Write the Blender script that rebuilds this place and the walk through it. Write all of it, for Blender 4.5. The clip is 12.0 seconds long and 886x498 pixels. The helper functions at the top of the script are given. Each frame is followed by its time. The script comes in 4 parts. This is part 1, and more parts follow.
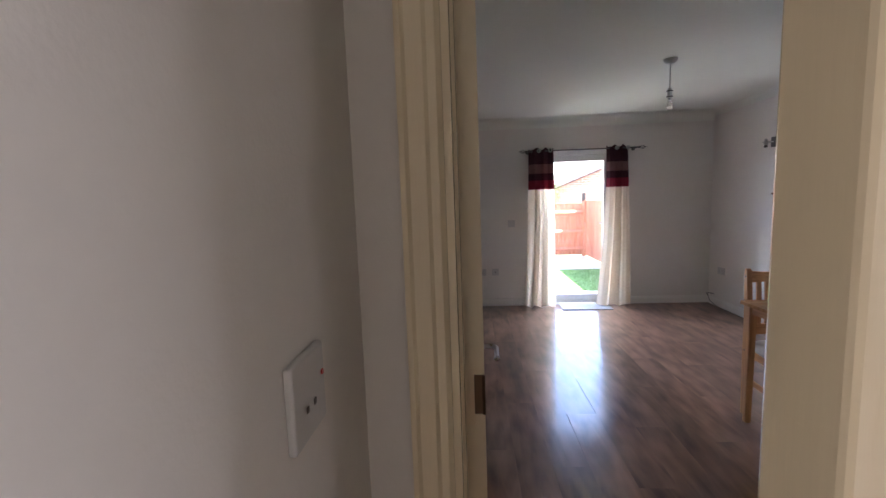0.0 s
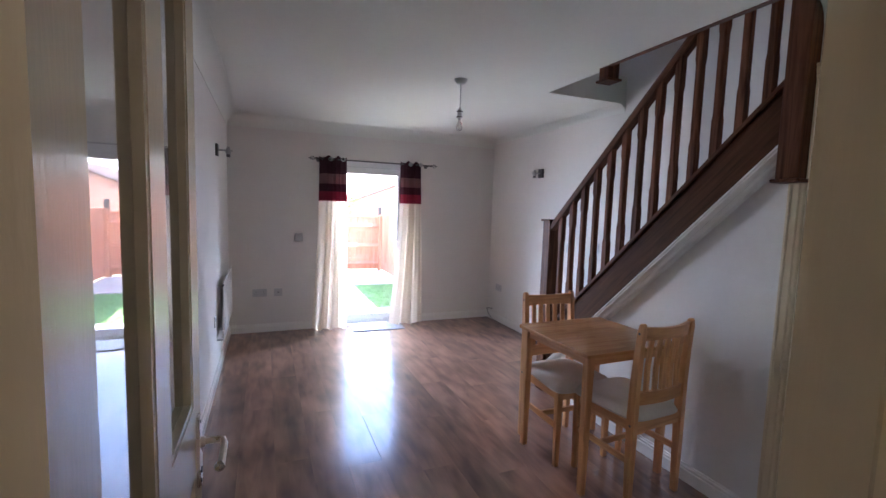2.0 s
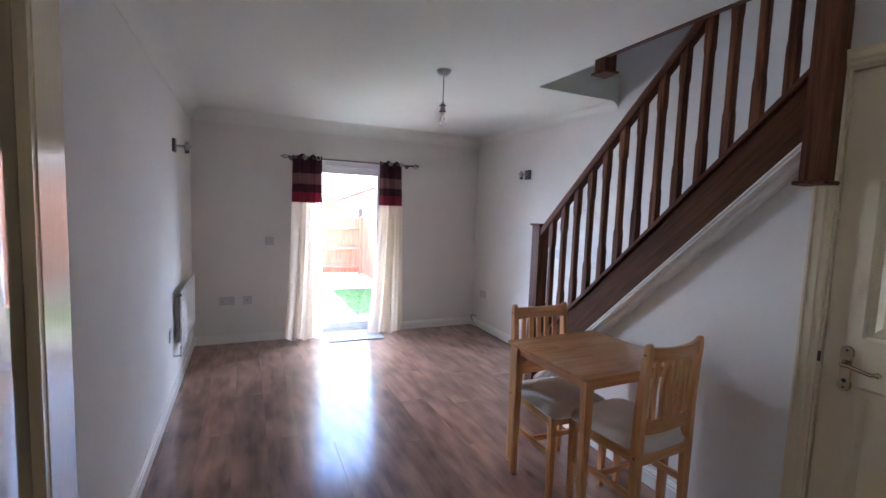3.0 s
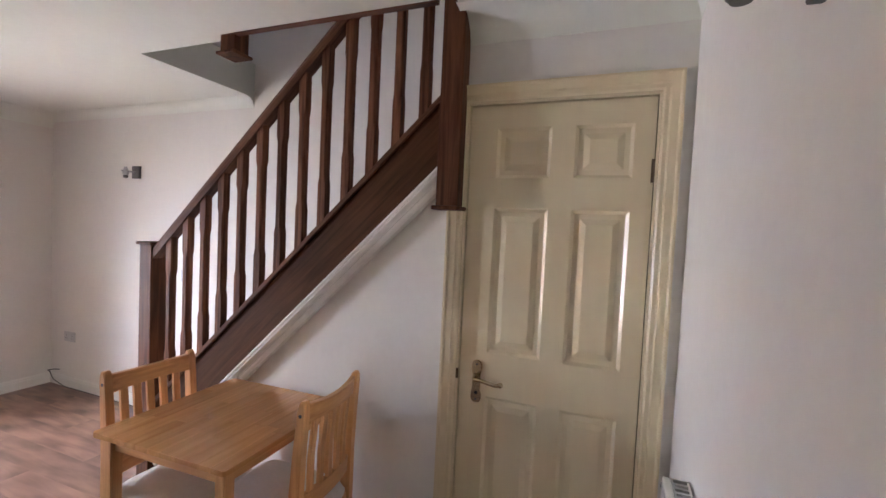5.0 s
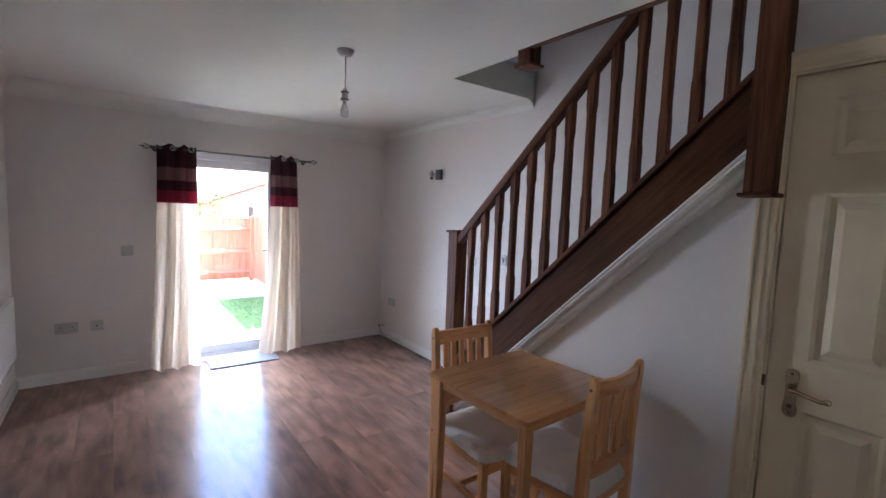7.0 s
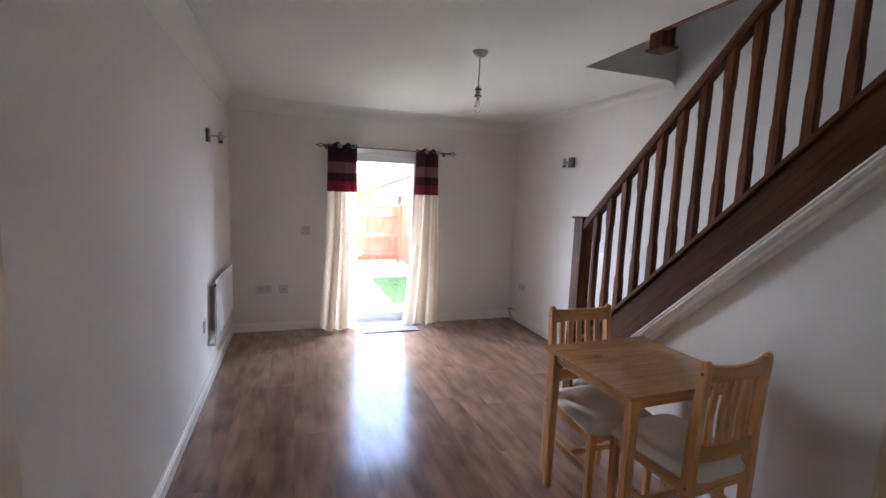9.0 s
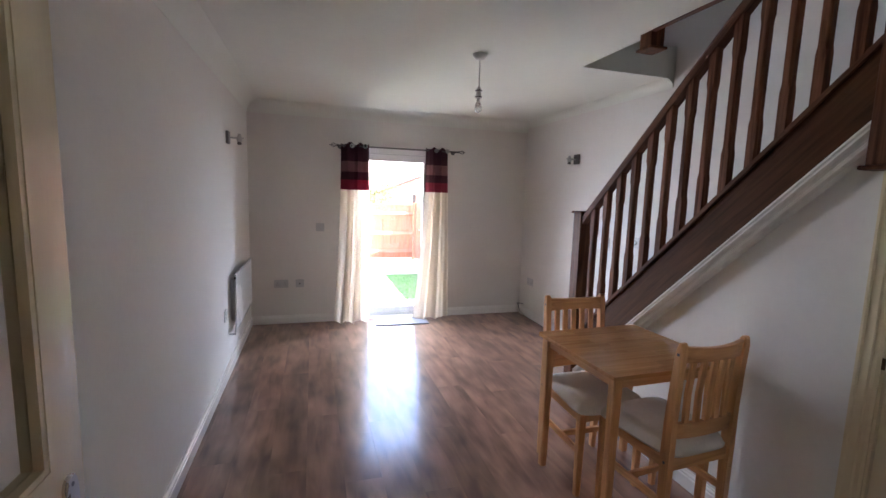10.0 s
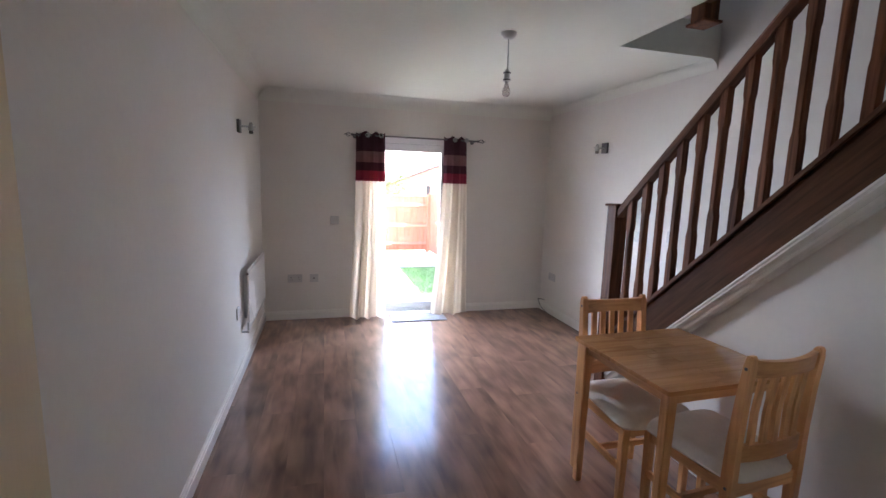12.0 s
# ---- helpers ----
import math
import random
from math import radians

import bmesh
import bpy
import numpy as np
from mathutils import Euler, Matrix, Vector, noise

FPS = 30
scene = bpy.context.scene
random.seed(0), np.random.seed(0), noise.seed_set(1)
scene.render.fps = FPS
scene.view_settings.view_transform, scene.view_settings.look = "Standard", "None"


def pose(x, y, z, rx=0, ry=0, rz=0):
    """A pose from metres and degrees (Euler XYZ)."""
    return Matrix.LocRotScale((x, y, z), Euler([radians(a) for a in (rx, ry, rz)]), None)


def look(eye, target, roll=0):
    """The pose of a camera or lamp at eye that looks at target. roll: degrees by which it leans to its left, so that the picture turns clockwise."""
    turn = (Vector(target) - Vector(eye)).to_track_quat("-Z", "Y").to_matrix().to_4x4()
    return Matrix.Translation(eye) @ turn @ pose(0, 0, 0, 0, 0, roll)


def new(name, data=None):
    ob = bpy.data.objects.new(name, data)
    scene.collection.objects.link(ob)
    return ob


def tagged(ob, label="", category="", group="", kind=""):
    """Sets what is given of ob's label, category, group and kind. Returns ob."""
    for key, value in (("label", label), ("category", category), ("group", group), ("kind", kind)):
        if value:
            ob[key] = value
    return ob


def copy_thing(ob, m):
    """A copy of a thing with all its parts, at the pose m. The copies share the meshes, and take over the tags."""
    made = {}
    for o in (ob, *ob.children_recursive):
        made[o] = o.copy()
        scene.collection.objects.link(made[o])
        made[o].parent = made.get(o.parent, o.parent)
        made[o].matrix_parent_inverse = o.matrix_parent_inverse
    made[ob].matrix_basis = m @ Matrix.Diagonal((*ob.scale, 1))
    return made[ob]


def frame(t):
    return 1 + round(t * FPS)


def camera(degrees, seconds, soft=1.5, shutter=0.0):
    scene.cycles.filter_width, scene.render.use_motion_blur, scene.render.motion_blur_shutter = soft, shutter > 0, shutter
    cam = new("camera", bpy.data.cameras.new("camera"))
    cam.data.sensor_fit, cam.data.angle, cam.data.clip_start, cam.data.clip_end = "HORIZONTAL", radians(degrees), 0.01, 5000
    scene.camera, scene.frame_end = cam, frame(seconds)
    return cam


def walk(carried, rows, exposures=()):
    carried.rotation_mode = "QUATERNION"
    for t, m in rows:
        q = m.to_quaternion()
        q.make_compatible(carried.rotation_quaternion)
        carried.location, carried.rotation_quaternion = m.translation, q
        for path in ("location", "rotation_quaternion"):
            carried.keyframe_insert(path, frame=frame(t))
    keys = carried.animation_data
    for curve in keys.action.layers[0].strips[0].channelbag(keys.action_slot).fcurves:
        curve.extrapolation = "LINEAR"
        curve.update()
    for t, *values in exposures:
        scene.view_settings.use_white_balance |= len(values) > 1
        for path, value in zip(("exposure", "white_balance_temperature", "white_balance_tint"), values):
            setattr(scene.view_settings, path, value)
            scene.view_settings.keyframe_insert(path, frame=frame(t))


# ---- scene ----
cam = camera(90.4, 12.0)
PATH = [
    (0, (0.21, -0.618, 1.414), (0.078, 1.364, 1.183), -2.0),
    (0.5, (0.191, -0.482, 1.414), (0.253, 1.51, 1.246), 0.0),
    (1, (0.199, -0.376, 1.421), (0.559, 1.584, 1.252), 0.6),
    (1.5, (0.265, -0.291, 1.423), (0.889, 1.601, 1.246), 0.8),
    (2, (0.371, -0.187, 1.429), (1.119, 1.659, 1.246), 1.8),
    (2.5, (0.446, -0.08, 1.438), (1.202, 1.763, 1.259), 1.8),
    (2.7, (0.456, -0.024, 1.433), (1.224, 1.814, 1.257), 1.9),
    (4.3, (0.745, 0.357, 1.506), (2.224, 1.698, 1.394), 2.6),
    (4.5, (0.784, 0.378, 1.511), (2.404, 1.548, 1.423), 2.5),
    (5, (0.837, 0.398, 1.507), (2.695, 1.134, 1.42), 2.7),
    (5.5, (0.812, 0.401, 1.509), (2.681, 1.103, 1.387), 2.8),
    (6, (0.75, 0.43, 1.508), (2.481, 1.423, 1.368), 2.6),
    (6.5, (0.693, 0.443, 1.509), (2.216, 1.729, 1.348), 2.2),
    (7, (0.632, 0.437, 1.496), (1.828, 2.031, 1.323), 2.2),
    (7.5, (0.59, 0.422, 1.489), (1.477, 2.204, 1.296), 2.1),
    (9.5, (0.607, 0.107, 1.47), (1.224, 1.994, 1.227), 2.1),
    (10, (0.64, 0.024, 1.462), (1.207, 1.926, 1.213), 1.8),
    (10.5, (0.66, -0.037, 1.46), (1.185, 1.871, 1.166), 1.7),
    (11, (0.661, -0.035, 1.456), (1.15, 1.875, 1.124), 1.8),
    (11.5, (0.651, 0.065, 1.449), (1.13, 1.976, 1.107), 2.1),
    (12, (0.618, 0.232, 1.462), (1.135, 2.142, 1.172), 1.7),
]
EXPOSURES = [(0.0, 3.68, 6250, 21), (0.5, 3.98, 6500, 26), (1.5, 4.10, 6050, 25), (2.7, 4.28, 5850, 22), (4.3, 4.10, 6500, 26), (4.6, 4.25, 6650, 27),
             (5.0, 4.84, 6850, 27), (5.7, 5.08, 6400, 24), (6.6, 4.02, 6150, 24), (7.7, 4.02, 6000, 23), (9.5, 4.20, 6450, 22), (12.0, 4.20, 6350, 22)]
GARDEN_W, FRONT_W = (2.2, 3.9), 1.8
CHAIR1 = (2.176, 1.362, 0.0, 4)
CHAIR2 = (2.058, 2.118, 0.0, 179)
RAD2X = 1.13
walk(cam, [(t, look(eye, target, roll)) for t, eye, target, roll in PATH], exposures=EXPOSURES)

# ---- world and sun ----
SUN_ELEV, SUN_AZ = 53.0, -8.0          # the sun stands over the house, to the right of the garden door
world = bpy.data.worlds.new("daylight")
scene.world = world
world.use_nodes = True
wn = world.node_tree.nodes
sky = wn.new("ShaderNodeTexSky")
sky.sky_type, sky.sun_disc = "NISHITA", False
sky.sun_elevation, sky.sun_rotation = radians(SUN_ELEV), radians(90 - SUN_AZ)
sky.air_density, sky.dust_density = 1.0, 1.5
wn["Background"].inputs["Strength"].default_value = 0.14
world.node_tree.links.new(sky.outputs["Color"], wn["Background"].inputs["Color"])
sun = new("sun", bpy.data.lights.new("sun", "SUN"))
sun.data.energy, sun.data.angle, sun.data.color = 5.0, radians(0.5), (1.0, 0.95, 0.87)
sd = Vector((math.cos(radians(SUN_ELEV)) * math.cos(radians(SUN_AZ)), math.cos(radians(SUN_ELEV)) * math.sin(radians(SUN_AZ)), math.sin(radians(SUN_ELEV))))
sun.matrix_world = look(sd * 30, (0, 0, 0))


def fill_lamp(name, eye, target, sx, sy, watts, colour, spread=180):
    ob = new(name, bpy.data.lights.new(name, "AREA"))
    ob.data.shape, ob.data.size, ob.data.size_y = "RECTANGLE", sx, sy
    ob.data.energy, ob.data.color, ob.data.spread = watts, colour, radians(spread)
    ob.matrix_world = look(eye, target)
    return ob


# fill lamps added to the sky's light at garden door and open front door
# the garden pair stands outside, hidden behind curtains and wall
fill_lamp("fill_light_garden_door_left", (1.09, 5.45, 1.02), (2.1, 1.0, -0.5), 0.26, 1.5, GARDEN_W[0], (0.70, 0.84, 1.0), 100)
fill_lamp("fill_light_garden_door_right", (2.24, 5.44, 1.02), (1.1, 2.4, -0.75), 0.26, 1.5, GARDEN_W[1], (0.62, 0.79, 1.0), 112)
fill_lamp("fill_light_front_door", (1.22, -0.75, 1.15), (0.82, -1.75, 1.1), 0.55, 1.8, FRONT_W, (0.96, 0.97, 1.0))

# ---- materials ----


def mat(name, colour, rough=0.5, metal=0.0, spec=0.5, coat=0.0, grain=None, bump=None, vary=0.0, stretch=(1, 1, 1)):
    """A painted or plain surface: a colour with two scales of variation and fine relief."""
    m = bpy.data.materials.new(name)
    m.use_nodes = True
    nt = m.node_tree
    b = nt.nodes["Principled BSDF"]
    b.inputs["Roughness"].default_value, b.inputs["Metallic"].default_value = rough, metal
    b.inputs["Specular IOR Level"].default_value, b.inputs["Coat Weight"].default_value = spec, coat
    b.inputs["Base Color"].default_value = (*colour, 1)
    tc = nt.nodes.new("ShaderNodeTexCoord")
    mp = nt.nodes.new("ShaderNodeMapping")
    mp.inputs["Scale"].default_value = stretch
    nt.links.new(tc.outputs["Object"], mp.inputs["Vector"])
    if grain:
        size, amount = grain
        big, small = nt.nodes.new("ShaderNodeTexNoise"), nt.nodes.new("ShaderNodeTexNoise")
        big.inputs["Scale"].default_value, small.inputs["Scale"].default_value = size * 0.12, size
        big.inputs["Detail"].default_value, small.inputs["Detail"].default_value = 3, 6
        for n in (big, small):
            nt.links.new(mp.outputs["Vector"], n.inputs["Vector"])
        add = nt.nodes.new("ShaderNodeMath")
        add.operation = "ADD"
        nt.links.new(big.outputs["Fac"], add.inputs[0])
        nt.links.new(small.outputs["Fac"], add.inputs[1])
        mr = nt.nodes.new("ShaderNodeMapRange")
        mr.inputs["From Min"].default_value, mr.inputs["From Max"].default_value = 0.6, 1.4
        mr.inputs["To Min"].default_value, mr.inputs["To Max"].default_value = 1 - amount, 1 + amount
        nt.links.new(add.outputs[0], mr.inputs["Value"])
        hsv = nt.nodes.new("ShaderNodeHueSaturation")
        hsv.inputs["Color"].default_value = (*colour, 1)
        last = mr.outputs["Result"]
        if vary:
            oi = nt.nodes.new("ShaderNodeObjectInfo")
            mr2 = nt.nodes.new("ShaderNodeMapRange")
            mr2.inputs["To Min"].default_value, mr2.inputs["To Max"].default_value = 1 - vary, 1 + vary
            nt.links.new(oi.outputs["Random"], mr2.inputs["Value"])
            mul = nt.nodes.new("ShaderNodeMath")
            mul.operation = "MULTIPLY"
            nt.links.new(last, mul.inputs[0])
            nt.links.new(mr2.outputs["Result"], mul.inputs[1])
            last = mul.outputs[0]
        nt.links.new(last, hsv.inputs["Value"])
        nt.links.new(hsv.outputs["Color"], b.inputs["Base Color"])
        rr = nt.nodes.new("ShaderNodeMapRange")
        rr.inputs["To Min"].default_value, rr.inputs["To Max"].default_value = max(0.02, rough - 0.06), min(1, rough + 0.08)
        nt.links.new(big.outputs["Fac"], rr.inputs["Value"])
        nt.links.new(rr.outputs["Result"], b.inputs["Roughness"])
    if bump:
        size, height = bump
        n = nt.nodes.new("ShaderNodeTexNoise")
        n.inputs["Scale"].default_value, n.inputs["Detail"].default_value = size, 4
        nt.links.new(mp.outputs["Vector"], n.inputs["Vector"])
        bp = nt.nodes.new("ShaderNodeBump")
        bp.inputs["Strength"].default_value, bp.inputs["Distance"].default_value = 0.6, height
        nt.links.new(n.outputs["Fac"], bp.inputs["Height"])
        nt.links.new(bp.outputs["Normal"], b.inputs["Normal"])
    return m


def wood(name, dark, light, along="y", rough=0.35, scale=1.0, coat=0.0, vary=0.25, blotch=0.0, spec=0.5, relief=0.15, coat_ior=1.5, even=False, rake=0.0):
    """Wood with rings drawn out along one axis; pieces differ by their own random number."""
    m = bpy.data.materials.new(name)
    m.use_nodes = True
    nt = m.node_tree
    b = nt.nodes["Principled BSDF"]
    tc, oi = nt.nodes.new("ShaderNodeTexCoord"), nt.nodes.new("ShaderNodeObjectInfo")
    shift = nt.nodes.new("ShaderNodeVectorMath")
    shift.operation = "ADD"
    mulr = nt.nodes.new("ShaderNodeMath")
    mulr.operation = "MULTIPLY"
    mulr.inputs[1].default_value = 37.0
    nt.links.new(oi.outputs["Random"], mulr.inputs[0])
    nt.links.new(tc.outputs["Object"], shift.inputs[0])
    nt.links.new(mulr.outputs[0], shift.inputs[1])
    if rake:
        turn = nt.nodes.new("ShaderNodeVectorRotate")
        turn.rotation_type = "X_AXIS"
        turn.inputs["Angle"].default_value = radians(rake)
        nt.links.new(shift.outputs[0], turn.inputs["Vector"])
        shift = turn
    mp = nt.nodes.new("ShaderNodeMapping")
    s = {"x": (0.06, 1, 1), "y": (1, 0.06, 1), "z": (1, 1, 0.06)}[along]
    mp.inputs["Scale"].default_value = [v * scale for v in s]
    nt.links.new(shift.outputs[0], mp.inputs["Vector"])
    n1, n2 = nt.nodes.new("ShaderNodeTexNoise"), nt.nodes.new("ShaderNodeTexNoise")
    n1.inputs["Scale"].default_value, n1.inputs["Detail"].default_value, n1.inputs["Distortion"].default_value = 28, 6, 1.2
    n2.inputs["Scale"].default_value, n2.inputs["Detail"].default_value = 150, 3
    mp2 = nt.nodes.new("ShaderNodeMapping")
    mp2.inputs["Scale"].default_value = [0.35 if v < 0.5 else 1.0 for v in s]
    nt.links.new(shift.outputs[0], mp2.inputs["Vector"])
    n3 = nt.nodes.new("ShaderNodeTexNoise")
    n3.inputs["Scale"].default_value, n3.inputs["Detail"].default_value = 9, 2
    nt.links.new(mp2.outputs["Vector"], n3.inputs["Vector"])
    for n in (n1, n2):
        nt.links.new(mp.outputs["Vector"], n.inputs["Vector"])
    mix = nt.nodes.new("ShaderNodeMath")
    mix.operation = "MULTIPLY_ADD"
    mix.inputs[1].default_value = 0.25
    nt.links.new(n2.outputs["Fac"], mix.inputs[0])
    nt.links.new(n1.outputs["Fac"], mix.inputs[2])
    mix2 = nt.nodes.new("ShaderNodeMath")
    mix2.operation = "MULTIPLY_ADD"
    mix2.inputs[1].default_value = blotch
    nt.links.new(n3.outputs["Fac"], mix2.inputs[0])
    nt.links.new(mix.outputs[0], mix2.inputs[2])
    ramp = nt.nodes.new("ShaderNodeMapRange")
    ramp.inputs["From Min"].default_value, ramp.inputs["From Max"].default_value = 0.42 + blotch * 0.3, 0.82 + blotch * 0.7
    nt.links.new(mix2.outputs[0], ramp.inputs["Value"])
    col = nt.nodes.new("ShaderNodeMix")
    col.data_type = "RGBA"
    col.inputs[6].default_value, col.inputs[7].default_value = (*dark, 1), (*light, 1)
    nt.links.new(ramp.outputs["Result"], col.inputs[0])
    hsv = nt.nodes.new("ShaderNodeHueSaturation")
    mr = nt.nodes.new("ShaderNodeMapRange")
    mr.inputs["To Min"].default_value, mr.inputs["To Max"].default_value = 1 - vary, 1 + vary
    nt.links.new(oi.outputs["Random"], mr.inputs["Value"])
    nt.links.new(mr.outputs["Result"], hsv.inputs["Value"])
    nt.links.new(col.outputs[2], hsv.inputs["Color"])
    nt.links.new(hsv.outputs["Color"], b.inputs["Base Color"])
    b.inputs["Coat Weight"].default_value, b.inputs["Coat Roughness"].default_value = coat, 0.12
    b.inputs["Specular IOR Level"].default_value, b.inputs["Coat IOR"].default_value = spec, coat_ior
    rr = nt.nodes.new("ShaderNodeMapRange")
    rr.inputs["To Min"].default_value, rr.inputs["To Max"].default_value = max(0.05, rough - 0.05), rough + 0.1
    nt.links.new(n1.outputs["Fac"], rr.inputs["Value"])
    if even:                              # printed laminate: soft grain, no relief
        n1.inputs["Scale"].default_value, n1.inputs["Detail"].default_value, n1.inputs["Distortion"].default_value = 17, 2, 0.8
        mp.inputs["Scale"].default_value = [0.15 if v < 0.5 else 1.0 for v in s]
        mix.inputs[1].default_value = 0.0
        n3.inputs["Scale"].default_value, n3.inputs["Detail"].default_value = 10, 1.5
        ramp.inputs["From Min"].default_value -= 0.12
        ramp.inputs["From Max"].default_value -= 0.12
        b.inputs["Coat Roughness"].default_value = 0.145
        rr.inputs["To Max"].default_value = rough + 0.0
        rr.inputs["To Min"].default_value = rough - 0.02
    nt.links.new(rr.outputs["Result"], b.inputs["Roughness"])
    bp = nt.nodes.new("ShaderNodeBump")
    bp.inputs["Strength"].default_value, bp.inputs["Distance"].default_value = relief, 0.001
    nt.links.new(n1.outputs["Fac"], bp.inputs["Height"])
    if relief:
        nt.links.new(bp.outputs["Normal"], b.inputs["Normal"])
    return m


def cloth(name, colour, through_light=0.0, weave=900.0):
    """Woven cloth; through_light is the share of light that passes it."""
    m = mat(name, colour, 0.9, spec=0.15, grain=(60, 0.06), bump=(weave, 0.0006))
    if through_light:
        nt = m.node_tree
        out, b = nt.nodes["Material Output"], nt.nodes["Principled BSDF"]
        tr, mx = nt.nodes.new("ShaderNodeBsdfTranslucent"), nt.nodes.new("ShaderNodeMixShader")
        tr.inputs["Color"].default_value = (*colour, 1)
        mx.inputs[0].default_value = through_light
        nt.links.new(b.outputs[0], mx.inputs[1])
        nt.links.new(tr.outputs[0], mx.inputs[2])
        nt.links.new(mx.outputs[0], out.inputs["Surface"])
    return m


def glass(name, tint=(1, 1, 1), rough=0.0):
    m = bpy.data.materials.new(name)
    m.use_nodes = True
    b = m.node_tree.nodes["Principled BSDF"]
    b.inputs["Transmission Weight"].default_value, b.inputs["Roughness"].default_value = 1.0, rough
    b.inputs["Base Color"].default_value, b.inputs["IOR"].default_value = (*tint, 1), 1.45
    return m


def brickwork(name):
    m = mat(name, (0.42, 0.2, 0.13), 0.85, bump=(60, 0.002))
    nt = m.node_tree
    b = nt.nodes["Principled BSDF"]
    tex = nt.nodes.new("ShaderNodeTexBrick")
    tex.inputs["Color1"].default_value, tex.inputs["Color2"].default_value = (0.42, 0.19, 0.12, 1), (0.33, 0.15, 0.1, 1)
    tex.inputs["Mortar"].default_value = (0.45, 0.42, 0.37, 1)
    tex.inputs["Scale"].default_value, tex.inputs["Mortar Size"].default_value = 1.0, 0.006
    tex.inputs["Brick Width"].default_value, tex.inputs["Row Height"].default_value = 0.225, 0.075
    tc, mp = nt.nodes.new("ShaderNodeTexCoord"), nt.nodes.new("ShaderNodeMapping")
    mp.inputs["Rotation"].default_value = (radians(90), 0, 0)
    nt.links.new(tc.outputs["Object"], mp.inputs["Vector"])
    nt.links.new(mp.outputs["Vector"], tex.inputs["Vector"])
    nt.links.new(tex.outputs["Color"], b.inputs["Base Color"])
    return m


WALL = mat("wall_paint", (0.77, 0.735, 0.68), 0.75, spec=0.25, grain=(35, 0.025), bump=(220, 0.0006))
# white tinted faintly green, standing in for light bounced off the lawn
CEIL = mat("ceiling_paint_bounce_tint", (0.79, 0.795, 0.72), 0.85, spec=0.15, grain=(30, 0.02), bump=(160, 0.0008))
GLOSS = mat("cream_gloss_paint", (0.78, 0.66, 0.445), 0.2, spec=0.5, grain=(25, 0.03), bump=(130, 0.0008), stretch=(1, 1, 0.12))
TRIMW = mat("white_gloss_trim", (0.85, 0.825, 0.77), 0.2, spec=0.5, grain=(25, 0.03), bump=(90, 0.0004))
LAMIN = wood("walnut_laminate", (0.125, 0.061, 0.044), (0.475, 0.266, 0.184), "y", 0.32, 1.0, coat=1.0, vary=0.20, blotch=1.9, spec=0.4, relief=0.0, coat_ior=1.6, even=True)
DARKS = wood("dark_stained_wood_raked", (0.058, 0.023, 0.009), (0.105, 0.043, 0.018), "y", 0.6, 1.0, vary=0.05, spec=0.08, rake=43.4)
RAILW = wood("stained_rail_wood", (0.075, 0.028, 0.013), (0.195, 0.078, 0.040), "y", 0.5, 1.0, vary=0.05, spec=0.12, rake=43.4)
BEECH = wood("pale_beech", (0.56, 0.248, 0.088), (0.77, 0.410, 0.175), "z", 0.32, 1.0, vary=0.08)
BEECHX = wood("pale_beech_stave", (0.58, 0.272, 0.100), (0.76, 0.405, 0.172), "x", 0.2, 0.7, coat=0.6, vary=0.11)
BEECHH = wood("pale_beech_rail", (0.56, 0.248, 0.088), (0.77, 0.410, 0.175), "x", 0.32, 1.0, vary=0.08)
BEECHY = wood("pale_beech_side_rail", (0.56, 0.248, 0.088), (0.77, 0.410, 0.175), "y", 0.32, 1.0, vary=0.08)
DARKZ = wood("dark_stained_wood", (0.080, 0.029, 0.014), (0.250, 0.098, 0.050), "z", 0.52, 1.0, vary=0.15, spec=0.10)
NEWELW = wood("dark_stained_newel_wood", (0.058, 0.022, 0.010), (0.165, 0.064, 0.031), "z", 0.52, 1.0, vary=0.1, spec=0.10)
DARKY = wood("dark_stained_wood_length", (0.052, 0.017, 0.008), (0.185, 0.064, 0.030), "y", 0.42, 1.0, vary=0.1, spec=0.25)
CREAM = cloth("cream_cotton", (0.89, 0.82, 0.72), 0.60)
PLUM = cloth("plum_satin", (0.095, 0.040, 0.052), 0.42)
DUSTY = cloth("dusty_pink_satin", (0.30, 0.155, 0.155), 0.42)
CRIMSON = cloth("crimson_satin", (0.34, 0.05, 0.08), 0.42)
SEAT = cloth("oatmeal_cotton", (0.74, 0.69, 0.62))
PLASTIC = mat("white_plastic", (0.55, 0.54, 0.52), 0.3, grain=(20, 0.02))
UPVC = mat("white_upvc", (0.80, 0.80, 0.80), 0.25, grain=(20, 0.02))
ENAMEL = mat("white_enamel", (0.78, 0.77, 0.74), 0.25, grain=(20, 0.02))
STEEL = mat("brushed_steel", (0.46, 0.45, 0.44), 0.28, metal=1.0, grain=(200, 0.05))
PEWTER = mat("dark_pewter", (0.16, 0.15, 0.15), 0.38, metal=1.0, grain=(120, 0.06))
BRASS = mat("worn_brass", (0.58, 0.47, 0.32), 0.22, metal=1.0, grain=(120, 0.08))
NICKEL = mat("satin_nickel", (0.56, 0.51, 0.46), 0.27, metal=1.0, grain=(120, 0.06))
HINGE = mat("bronzed_hinge", (0.13, 0.085, 0.05), 0.4, metal=0.9, grain=(90, 0.1))
BLACK = mat("black_plastic", (0.02, 0.02, 0.02), 0.45, grain=(40, 0.05))
RED = mat("red_plastic", (0.5, 0.02, 0.02), 0.4)
GLASS = glass("clear_glass")
MATTING = mat("grey_matting", (0.34, 0.35, 0.38), 0.95, spec=0.1, grain=(120, 0.18), bump=(500, 0.002))
BRICK = brickwork("red_brick")
